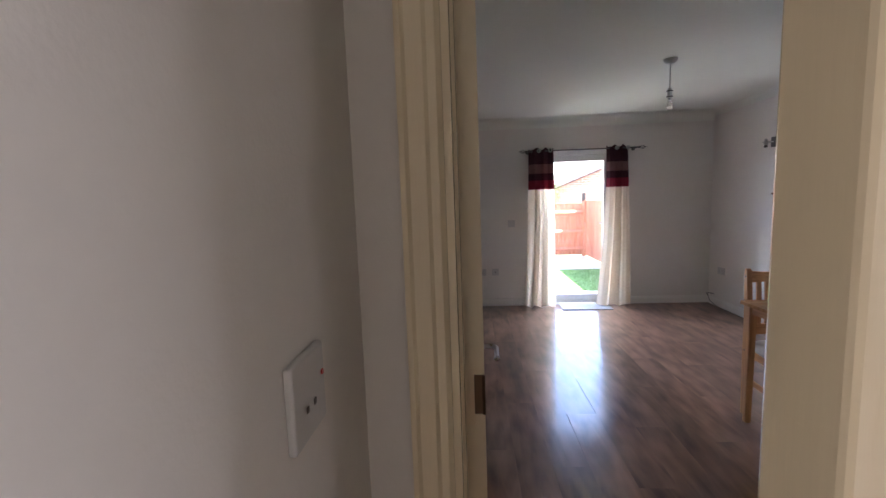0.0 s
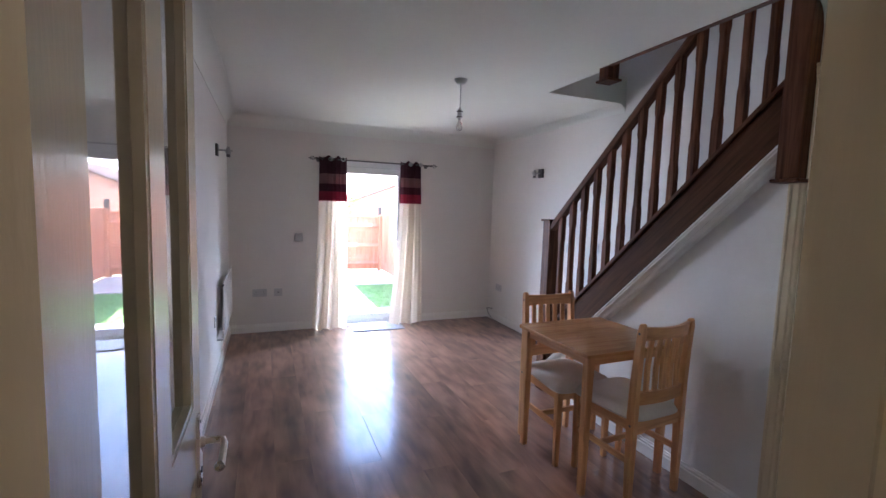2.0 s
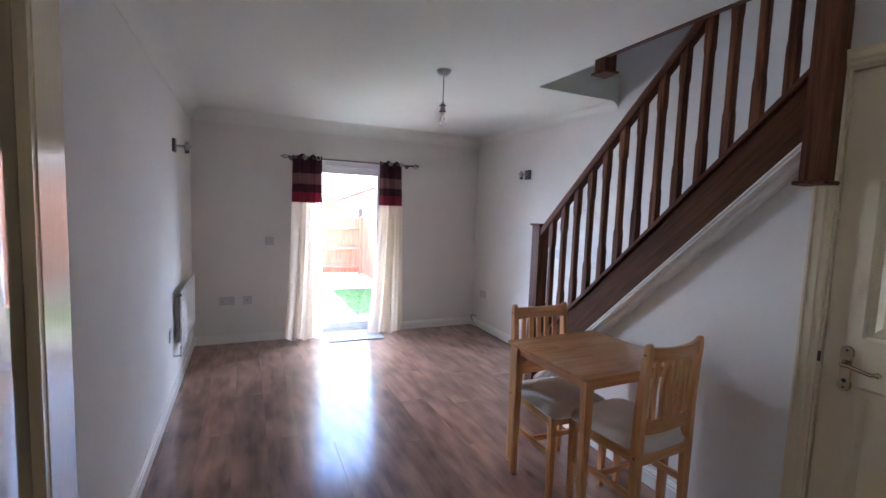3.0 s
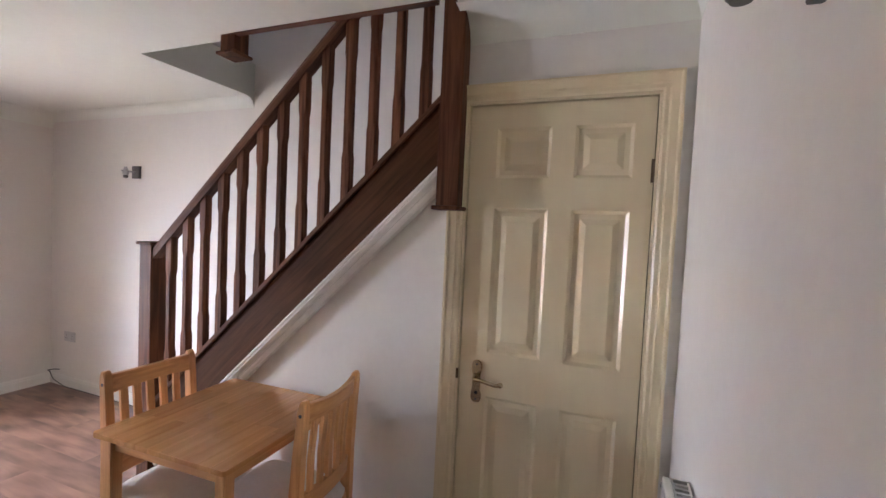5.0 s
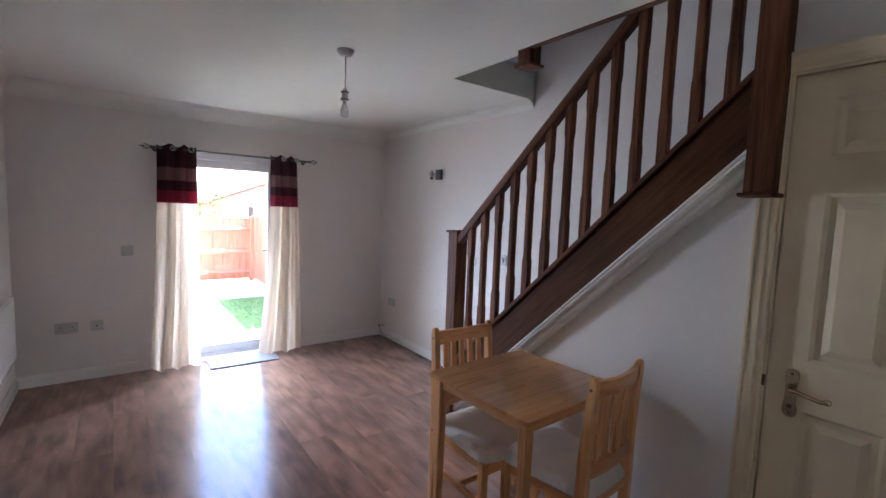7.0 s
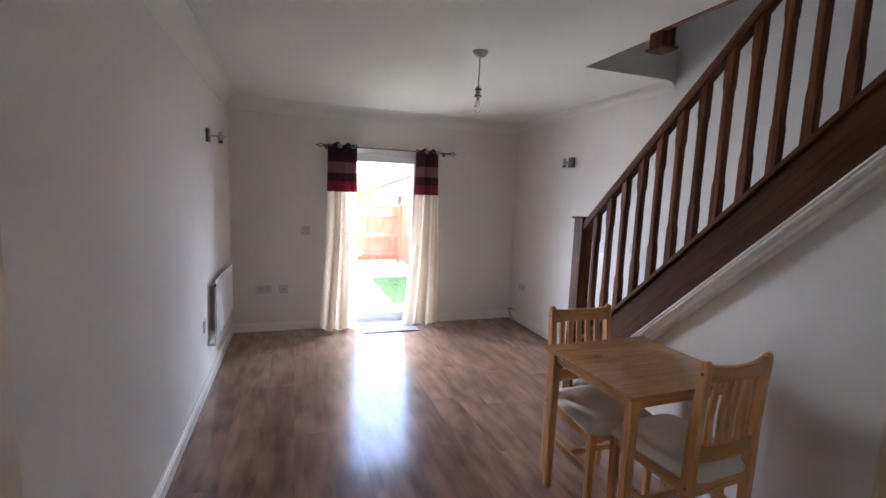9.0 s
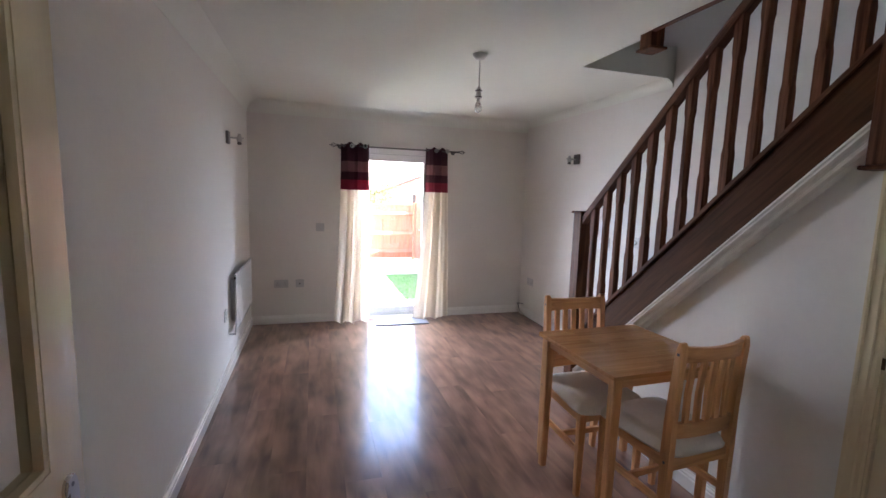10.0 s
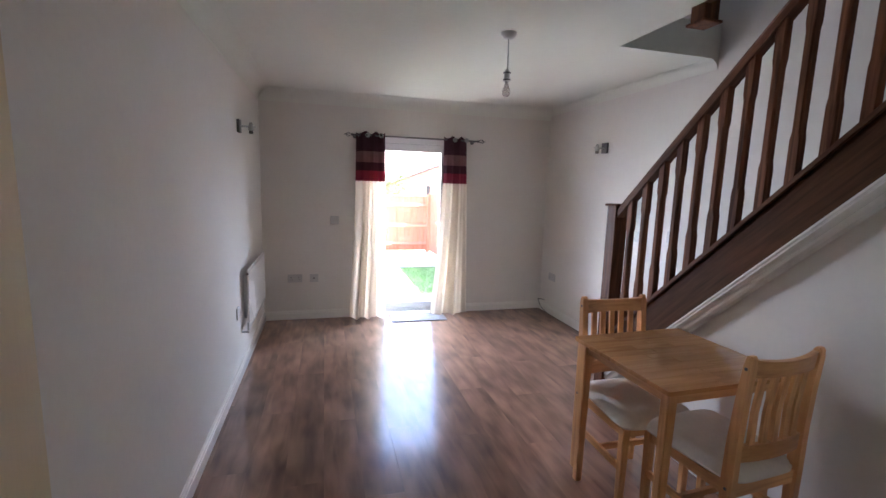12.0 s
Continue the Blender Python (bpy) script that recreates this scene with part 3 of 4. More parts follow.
# garden door: white frame, one glazed leaf
gd = thing("door_3", "white plastic garden door with one tall glass pane", "door", (0, 0, 0), kind="structure")
Y0, Y1 = FAR + 0.10, FAR + 0.17
part("door_frame", boxes((PX0, PX0 + 0.06, Y0, Y1, 0, PTOP), (PX1 - 0.06, PX1, Y0, Y1, 0, PTOP), (PX0 + 0.06, PX1 - 0.06, Y0, Y1, PTOP - 0.06, PTOP), (PX0 + 0.06, PX1 - 0.06, Y0, Y1, -0.01, 0.035)), UPVC, gd)
a, b = PX0 + 0.063, PX1 - 0.063
part("leaf_frame", boxes((a, a + 0.075, Y0 + 0.015, Y1 + 0.01, 0.038, PTOP - 0.063), (b - 0.075, b, Y0 + 0.015, Y1 + 0.01, 0.038, PTOP - 0.063),
                         (a + 0.075, b - 0.075, Y0 + 0.015, Y1 + 0.01, PTOP - 0.138, PTOP - 0.063), (a + 0.075, b - 0.075, Y0 + 0.015, Y1 + 0.01, 0.038, 0.105)), UPVC, gd)
part("pane", boxes((a + 0.075, b - 0.075, Y0 + 0.035, Y0 + 0.041, 0.105, PTOP - 0.138)), GLASS, gd, "clear glass pane").visible_shadow = False
bm = box(bmesh.new(), b - 0.052, b - 0.022, Y0 + 0.003, Y0 + 0.015, 0.90, 1.10, 0.003)
tube(bm, [(b - 0.037, Y0 + 0.005, 1.03), (b - 0.037, Y0 - 0.04, 1.03), (b - 0.05, Y0 - 0.048, 1.03), (b - 0.14, Y0 - 0.048, 1.03)], 0.008)
part("door_handle", bm, UPVC, gd, "white lever handle")
solid("window_sill", boxes((PX0, PX1, FAR, FAR + 0.10, -0.012, 0.006)), UPVC, "white threshold of the garden door", "threshold")

# front door standing open into the hall
fd = thing("door_4", "cream gloss front door leaf standing open in the hall", "door", (HALL_R, FD1, 0), kind="structure")
bm = boxes((-0.762, -0.002, -0.032, 0.022, 0.01, 1.99), bevel=0.004)
part("leaf", bm, GLOSS, fd)

# ---- staircase ----
SX0, SX1 = 2.437, 2.475
stairs = thing("staircase", "straight staircase with dark-stained string, newels and balusters", "staircase", (0, 0, 0))
bm = prism(bmesh.new(), [(1.055, string_low(1.055)), (2.665, string_low(2.665)), (2.665, string_high(2.665) - 0.03), (1.055, string_high(1.055) - 0.03)], "x", SX0, SX1)
part("string", bm, DARKS, stairs)
bm = prism(bmesh.new(), [(1.06, string_high(1.06) - 0.032), (2.66, string_high(2.66) - 0.032), (2.66, string_high(2.66)), (1.06, string_high(1.06))], "x", SX0 - 0.012, SX1 + 0.012)
bmesh.ops.bevel(bm, geom=bm.edges[:], offset=0.004, segments=2, affect="EDGES")
part("base_rail", bm, RAILW, stairs)
RAIL = [(-0.027, -0.045), (-0.03, -0.02), (-0.022, -0.004), (-0.010, 0.002), (0.010, 0.002), (0.022, -0.004), (0.03, -0.02), (0.027, -0.045)]


def rail_top(y):
    return 1.34 + 0.9305 * (2.674 - y)


bm = bmesh.new()
ends = []
for y in (0.9, 2.665):
    ends.append([bm.verts.new((2.445 + u, y, rail_top(y) + v * 1.5)) for u, v in RAIL])
for i in range(8):
    bm.faces.new((ends[0][i], ends[1][i], ends[1][(i + 1) % 8], ends[0][(i + 1) % 8]))
bm.faces.new(ends[0])
bm.faces.new(ends[1][::-1])
part("handrail", bm, RAILW, stairs)


def baluster_bm(length, foot_slope):
    """A square baluster with long stopped chamfers; the ends follow the rake."""
    bm = bmesh.new()
    h, c = 0.0195, 0.0195 * 0.42
    levels = [(0.0, 0), (0.17, 0), (0.20, 1), (length - 0.20, 1), (length - 0.17, 0), (length, 0)]
    rings = []
    for z, cut in levels:
        k = c if cut else 0.0015
        ring = []
        for sx, sy, order in ((1, 1, 0), (-1, 1, 1), (-1, -1, 0), (1, -1, 1)):
            pair = [(sx * h, sy * (h - k)), (sx * (h - k), sy * h)]
            for x, y in (pair if order == 0 else pair[::-1]):
                dz = -foot_slope * y if z in (0.0, length) else 0
                ring.append(bm.verts.new((x, y, z + dz)))
        rings.append(ring)
    for p, q in zip(rings, rings[1:]):
        for i in range(8):
            bm.faces.new((p[i], p[(i + 1) % 8], q[(i + 1) % 8], q[i]))
    bm.faces.new(rings[0][::-1])
    bm.faces.new(rings[-1])
    return bm


balm = mesh_of("baluster", baluster_bm(0.78, 0.94), DARKZ)
for k in range(13):
    y = 2.553 - k * 0.1178
    ob = new("baluster", balm)
    ob.parent = stairs
    ob.location = (2.445, y, string_high(y) - 0.006)


def newel(x, y, z0, z1, cap_bottom=False, cap_top=False, w=0.09):
    bm = box(bmesh.new(), x - w / 2, x + w / 2, y - w / 2, y + w / 2, z0, z1, 0.004)
    ob = part("newel_post", bm, NEWELW, stairs)
    for on, z, s in ((cap_bottom, z0, -1), (cap_top, z1, 1)):
        if on:
            bm = box(bmesh.new(), x - w / 2 - 0.014, x + w / 2 + 0.014, y - w / 2 - 0.014, y + w / 2 + 0.014, min(z, z + s * 0.016), max(z, z + s * 0.016), 0.006)
            part("newel_cap", bm, NEWELW, ob)


newel(2.455, 2.706, 0, 1.355, cap_top=True)
newel(2.455, 1.018, 1.60, 3.4, cap_bottom=True)
newel(2.382, 2.085, 2.268, 3.4, cap_bottom=True, w=0.085)
bm = boxes((WX1 - 0.002, WX1 + 0.03, 1.063, 2.042, CEILZ - 0.004, CEILZ + 0.03))
part("landing_trim", bm, DARKY, stairs)
# planted moulding along the lower edge of the string: two beads above a cove
BEADS = [(0.012, 0.0), (0.012, 0.043), (0.008, 0.047), (-0.002, 0.047), (-0.006, 0.043), (-0.011, 0.042), (-0.014, 0.046), (-0.022, 0.046), (-0.026, 0.041),
         (-0.034, 0.033), (-0.046, 0.029), (-0.050, 0.033), (-0.066, 0.031), (-0.080, 0.022), (-0.084, 0.0)]
bm = bmesh.new()
ends = [[bm.verts.new((CUPX - (proud + 0.010 if proud else 0.0), y, string_low(y) + v)) for v, proud in BEADS] for y in (1.06, 2.66)]
for k in range(len(BEADS)):
    n = (k + 1) % len(BEADS)
    bm.faces.new((ends[0][k], ends[1][k], ends[1][n], ends[0][n]))
bm.faces.new(ends[0])
bm.faces.new(ends[1][::-1])
part("moulding", bm, TRIMW, stairs, "white gloss moulding below the string")
for k in range(12):
    y = 2.62 - k * 0.2085
    z = 0.197 * (k + 1)
    part("tread", boxes((2.565, RIGHT - 0.002, y - 0.2085 - 0.02, y, z - 0.03, z), (2.565, RIGHT - 0.002, y - 0.022, y - 0.002, z - 0.197, z - 0.03)), CARPET, stairs)

# ---- curtains ----


def curtain_sheet(edges, v0, v1, folds, seed, outer, lift=0.0):
    """A hanging pleated sheet between two heights. edges(v) gives the left and right x at the share v of the way down."""
    rnd = random.Random(seed)
    ph = [rnd.uniform(0, 6.28) for _ in range(4)]
    nu, nv = 72, max(3, int((v1 - v0) * 36))
    bm = bmesh.new()
    front, rear = [], []
    for j in range(nv + 1):
        v = v0 + (v1 - v0) * j / nv
        x0, x1 = edges(v)
        z = 1.965 - 1.962 * v
        rf, rb = [], []
        for i in range(nu + 1):
            u = i / nu
            amp = 0.020 + 0.018 * v
            w = math.sin(2 * math.pi * folds * u + ph[0] + 0.5 * math.sin(3.0 * v + ph[1])) * amp + math.sin(2 * math.pi * folds * 2.3 * u + ph[2] + v) * amp * 0.3
            x = x0 + (x1 - x0) * (u + 0.02 * math.sin(9 * u + ph[3] + 2 * v))
            hang = 0.012 * math.sin(2 * math.pi * folds * u + ph[1]) if v > 0.985 else 0
            top = 0.014 * math.sin(2 * math.pi * folds * u + ph[0] + 1.2) if v < 0.01 else 0
            zz = max(0.004, z + hang + top)
            back = max(0.0, 1 - abs(u - outer) / 0.16) ** 1.3        # the outer hem turns back to the wall
            y = 4.895 + w + (4.990 - 4.895 - w) * back
            rf.append(bm.verts.new((x, y - 0.001 - lift, zz)))
            rb.append(bm.verts.new((x, y + 0.001 + lift, zz)))
        front.append(rf)
        rear.append(rb)
    for j in range(nv):
        for i in range(nu):
            bm.faces.new((front[j][i], front[j][i + 1], front[j + 1][i + 1], front[j + 1][i]))
            bm.faces.new((rear[j][i], rear[j + 1][i], rear[j + 1][i + 1], rear[j][i + 1]))
    for j in range(nv):
        for i in (0, nu):
            bm.faces.new((front[j][i], front[j + 1][i], rear[j + 1][i], rear[j][i]))
    for j in (0, nv):
        for i in range(nu):
            bm.faces.new((front[j][i], rear[j][i], rear[j][i + 1], front[j][i + 1]))
    return bm


def lerp(a, b, t):
    return a + (b - a) * t


def left_edges(v):
    return lerp(0.940, 0.862, v ** 2.2), lerp(1.222, 1.235, v)


def right_edges(v):
    w = max(0.0, v - 0.25) / 0.75
    return lerp(1.868, 1.755, w ** 1.6), lerp(2.135, 2.20, v)


for edges, seed, label in ((left_edges, 3, "cream curtain with plum, pink and crimson bands, drawn aside"), (right_edges, 8, "cream curtain with plum and crimson bands, hem pulled sideways")):
    c = thing("curtain", label, "curtain", (0, 0, 0), group="curtains of the garden door")
    cuts = (0.0, 0.095, 0.152, 0.195, 0.250, 1.0)
    for (a, b, m, n) in zip(cuts, cuts[1:], (PLUM, DUSTY, PLUM, CRIMSON, CREAM), ("heading_band", "pink_band", "plum_band", "crimson_band", "drape")):
        part(n, curtain_sheet(edges, a, b, 2.6, seed, 0.0 if seed == 3 else 1.0), m, c, smooth=True)
    for k in range(4):
        x0, x1 = edges(0.03)
        bm = bmesh.new()
        x = lerp(x0, x1, 0.14 + 0.24 * k)
        prof = [(0.021 + 0.004 * math.cos(2 * math.pi * q / 8), 0.004 * math.sin(2 * math.pi * q / 8)) for q in range(9)]
        lathe(bm, prof, (x, 4.862 if k % 2 else 4.925, 1.937), 18, "y")
        part("eyelet", bm, STEEL, c, "silver eyelet", smooth=True)
pole = thing("curtain_pole", "dark metal curtain pole with cage finials", "curtain pole", (0, 0, 0))
part("rod", rod(bmesh.new(), (0.90, 4.895, 1.937), (2.235, 4.895, 1.937), 0.0085), PEWTER, pole, smooth=True)
for x, s in ((0.90, -1), (2.235, 1)):
    bm = bmesh.new()
    rod(bm, (x - 0.004 * s, 4.895, 1.937), (x + 0.016 * s, 4.895, 1.937), 0.012)
    for k in range(4):
        a = math.pi / 4 + k * math.pi / 2
        tube(bm, [(x + s * (0.014 + 0.062 * q / 8), 4.895 + 0.021 * math.sin(math.pi * q / 8) * math.cos(a + q * 0.12), 1.937 + 0.021 * math.sin(math.pi * q / 8) * math.sin(a + q * 0.12)) for q in range(9)], 0.0028, 6)
    rod(bm, (x + 0.074 * s, 4.895, 1.937), (x + 0.092 * s, 4.895, 1.937), 0.006, 0.002)
    part("finial", bm, PEWTER, pole, "twisted cage finial")
for x in (0.925, 2.205):
    bm = bmesh.new()
    rod(bm, (x, 4.895, 1.93), (x, 4.995, 1.93), 0.006)
    rod(bm, (x, 4.992, 1.93), (x, 4.999, 1.93), 0.022)
    part("bracket", bm, PEWTER, pole)

# ---- dining set ----


def tapered_leg(bm, x, y, z0, z1, w0, w1):
    """A square leg from w0 at the foot to w1 at the top."""
    made = bmesh.ops.create_cone(bm, cap_ends=True, segments=4, radius1=w0 * 0.7071, radius2=w1 * 0.7071, depth=z1 - z0, matrix=Matrix.Translation((x, y, (z0 + z1) / 2)) @ pose(0, 0, 0, 0, 0, 45))
    bmesh.ops.bevel(bm, geom=list({e for v in made["verts"] for e in v.link_edges}), offset=0.004, segments=2, affect="EDGES")
    return bm


table = thing("dining_table", "small pale beech dining table with a stave top", "table", (2.118, 1.770, 0))
table.rotation_euler = (0, 0, radians(1.5))
TW, TD, TZ = 0.63, 0.605, 0.745
stave_w = TD / 11
stave_rnd = random.Random(5)
for j in range(11):
    x = -TW / 2
    cuts = [x]
    while x < TW / 2 - 0.01:
        x += stave_rnd.uniform(0.15, 0.34)
        if x > TW / 2 - 0.09:
            x = TW / 2
        cuts.append(x)
    for x0, x1 in zip(cuts, cuts[1:]):
        y0, y1 = -TD / 2 + j * stave_w, -TD / 2 + (j + 1) * stave_w
        outline = []
        for cx, cy, turn in ((x1, y1, 0), (x0, y1, 90), (x0, y0, 180), (x1, y0, 270)):
            if abs(cx) > TW / 2 - 0.001 and abs(cy) > TD / 2 - 0.001:      # the top's rounded corners
                r = 0.013
                ox, oy = cx - math.copysign(r, cx), cy - math.copysign(r, cy)
                outline += [(ox + r * math.cos(radians(turn + a)), oy + r * math.sin(radians(turn + a))) for a in (0, 18, 36, 54, 72, 90)]
            else:
                outline.append((cx, cy))
        bm = prism(bmesh.new(), outline, "z", TZ - 0.018, TZ)
        bmesh.ops.bevel(bm, geom=[e for e in bm.edges if abs(e.verts[0].co.z - e.verts[1].co.z) < 1e-6], offset=0.0008, segments=1, affect="EDGES")
        part("stave", bm, BEECHX, table)
bx, by = TW / 2 - 0.046, TD / 2 - 0.044
for sx in (-1, 1):
    for sy in (-1, 1):
        part("leg", tapered_leg(bmesh.new(), sx * bx, sy * by, 0, TZ - 0.018, 0.034, 0.044), BEECH, table)
for sy in (-1, 1):
    part("apron", box(bmesh.new(), -bx + 0.022, bx - 0.022, sy * by - 0.010, sy * by + 0.010, TZ - 0.070, TZ - 0.018, 0.002), BEECHH, table)
for sx in (-1, 1):
    part("apron", box(bmesh.new(), sx * bx - 0.010, sx * bx + 0.010, -by + 0.022, by - 0.022, TZ - 0.070, TZ - 0.018, 0.002), BEECHY, table)


def rear_leg(bm, x, w=0.03):
    """A sawn rear leg and back stile in one, leaning back above the seat, with a rounded top."""
    line = [(0.0, -0.004, 0.030), (0.20, -0.002, 0.036), (0.44, 0.0, 0.044), (0.60, -0.002, 0.040), (0.76, -0.011, 0.034), (0.885, -0.021, 0.030), (0.911, -0.023, 0.026), (0.921, -0.024, 0.012)]
    front = [(y + d / 2, z) for z, y, d in line]
    rear = [(y - d / 2, z) for z, y, d in line]
    prism(bm, front + rear[::-1], "x", x - w / 2, x + w / 2)
    bmesh.ops.bevel(bm, geom=[e for e in bm.edges if abs(e.verts[0].co.x - e.verts[1].co.x) < 1e-5], offset=0.004, segments=2, affect="EDGES")
    return bm


def dining_chair(at, turn):
    """Origin below the middle of the rear edge of the seat; it faces +y."""
    c = thing("dining_chair", "pale beech slat-back chair with a padded oatmeal seat", "chair", group="chairs at the dining table")
    hw = 0.171
    for s in (-1, 1):
        part("rear_leg", rear_leg(bmesh.new(), s * hw), BEECH, c)
        part("front_leg", tapered_leg(bmesh.new(), s * (hw - 0.002), 0.365, 0, 0.43, 0.028, 0.038), BEECH, c)
        part("side_rail", box(bmesh.new(), s * hw - 0.009, s * hw + 0.009, 0.02, 0.347, 0.385, 0.43, 0.002), BEECHY, c)
        part("side_stretcher", box(bmesh.new(), s * hw - 0.008, s * hw + 0.008, 0.02, 0.350, 0.215, 0.248, 0.003), BEECHY, c)
        for z in (0.415, 0.873):
            bm = bmesh.new()
            rod(bm, (s * (hw + 0.0145), -0.0 if z < 0.5 else -0.018, z), (s * (hw + 0.0165), -0.0 if z < 0.5 else -0.018, z), 0.006, sides=10)
            part("screw_cap", bm, PEWTER, c)
    part("front_rail", box(bmesh.new(), -hw + 0.015, hw - 0.015, 0.355, 0.373, 0.385, 0.43, 0.002), BEECHH, c)
    part("rear_rail", box(bmesh.new(), -hw + 0.015, hw - 0.015, -0.010, 0.010, 0.375, 0.43, 0.002), BEECHH, c)
    part("cross_stretcher", box(bmesh.new(), -hw + 0.006, hw - 0.006, 0.185, 0.203, 0.218, 0.246, 0.002), BEECHH, c)

    def curved_rail(z0, z1, yc, thick, sag, lean):
        bm = bmesh.new()
        n = 12
        rings = []
        for i in range(n + 1):
            u = -1 + 2 * i / n
            x, y = u * (hw - 0.014), yc - sag * (1 - u * u)
            crown = 0.010 * (1 - u * u) if z0 > 0.7 else 0.0
            rings.append([bm.verts.new(p) for p in ((x, y - thick / 2, z0), (x, y + thick / 2, z0), (x, y + thick / 2 - lean, z1 - crown), (x, y - thick / 2 - lean, z1 - crown))])
        for p, q in zip(rings, rings[1:]):
            for i in range(4):
                bm.faces.new((p[i], q[i], q[(i + 1) % 4], p[(i + 1) % 4]))
        bm.faces.new(rings[0])
        bm.faces.new(rings[-1][::-1])
        bmesh.ops.recalc_face_normals(bm, faces=bm.faces[:])
        return bm
    part("top_rail", curved_rail(0.838, 0.906, -0.013, 0.020, 0.020, 0.007), BEECHH, c)
    part("lower_back_rail", curved_rail(0.515, 0.580, 0.000, 0.018, 0.016, 0.002), BEECHH, c)
    for k in range(5):
        x = (-2 + k) * 0.0535
        u = x / hw
        y0, y1 = -0.002 - 0.016 * (1 - u * u), -0.013 - 0.020 * (1 - u * u)
        bm = prism(bmesh.new(), [(y0 - 0.006, 0.57), (y0 + 0.006, 0.57), (lerp(y0, y1, 0.45) + 0.012, 0.70), (y1 + 0.006, 0.845), (y1 - 0.006, 0.845), (lerp(y0, y1, 0.45) - 0.000, 0.70)], "x", x - 0.014, x + 0.014)
        part("slat", bm, BEECH, c)
    # padded seat: a soft cushion, rounded at the edges and bulging in the middle
    bm = bmesh.new()
    n = 20
    top, low = [], []
    for j in range(n + 1):
        rt, rl = [], []
        for i in range(n + 1):
            u, v = -1 + 2 * i / n, -1 + 2 * j / n
            d = (abs(u) ** 6 + abs(v) ** 6) ** (1 / 6)
            k = 1.0 if d < 1e-6 else max(abs(u), abs(v)) / max(d, 1e-6)
            kk = lerp(1.0, k, 0.9)
            x = u * kk * (0.190 + 0.018 * v)
            y = 0.192 + v * kk * 0.214
            edge = max(0.0, 1 - max(abs(u), abs(v)) ** 5)
            rt.append(bm.verts.new((x, y, 0.442 + 0.050 * edge ** 0.5 + 0.008 * (1 - u * u) * (1 - v * v))))
            rl.append(bm.verts.new((x * 0.985, y, 0.431 if edge > 0 else 0.434)))
        top.append(rt)
        low.append(rl)
    for j in range(n):
        for i in range(n):
            bm.faces.new((top[j][i], top[j][i + 1], top[j + 1][i + 1], top[j + 1][i]))
            bm.faces.new((low[j][i], low[j + 1][i], low[j + 1][i + 1], low[j][i + 1]))
    for i in range(n):
        bm.faces.new((top[0][i], low[0][i], low[0][i + 1], top[0][i + 1]))
        bm.faces.new((top[n][i], top[n][i + 1], low[n][i + 1], low[n][i]))
        bm.faces.new((top[i][0], top[i + 1][0], low[i + 1][0], low[i][0]))
        bm.faces.new((top[i][n], low[i][n], low[i + 1][n], top[i + 1][n]))
    part("seat_cushion", bm, SEAT, c, "padded oatmeal cotton seat", smooth=True)
    c.matrix_basis = pose(*at, 0, 0, turn)
    return c


chair = dining_chair(CHAIR1[:3], CHAIR1[3])
copy_thing(chair, pose(*CHAIR2[:3], 0, 0, CHAIR2[3]))

# ---- fixtures ----
pend = thing("pendant_lamp", "bare bulb on a white pendant flex", "ceiling lamp", (1.655, 2.745, CEILZ))
part("ceiling_rose", lathe(bmesh.new(), [(0.018, -0.034), (0.030, -0.030), (0.045, -0.012), (0.047, -0.0005)], sides=28), PLASTIC, pend, smooth=True)
part("flex", rod(bmesh.new(), (0, 0, -0.03), (0.001, 0, -0.205), 0.0034, sides=10), PLASTIC, pend, smooth=True)
part("bulb_holder", lathe(bmesh.new(), [(0.006, -0.200), (0.012, -0.205), (0.016, -0.222), (0.017, -0.250), (0.021, -0.252), (0.021, -0.268), (0.014, -0.270)], sides=24), PLASTIC, pend, smooth=True)
for z in (-0.222, -0.262):
    part("holder_ring", lathe(bmesh.new(), [(0.0172, z - 0.004), (0.0222, z - 0.003), (0.0222, z + 0.003), (0.0172, z + 0.004)], sides=24), PEWTER, pend, "dark ring on the bulb holder", smooth=True)
part("bulb_cap", rod(bmesh.new(), (0, 0, -0.285), (0, 0, -0.268), 0.011), STEEL, pend, smooth=True)
bulb_glass = glass("opal_bulb_glass", (0.97, 0.96, 0.95), 0.12)
bulb_glass.node_tree.nodes["Principled BSDF"].inputs["Transmission Weight"].default_value = 0.8
part("bulb", lathe(bmesh.new(), [(0.012, -0.283), (0.013, -0.292), (0.020, -0.310), (0.024, -0.328), (0.022, -0.343), (0.013, -0.354), (0.002, -0.357)], sides=24), bulb_glass, pend, "pale opal glass bulb", smooth=True)


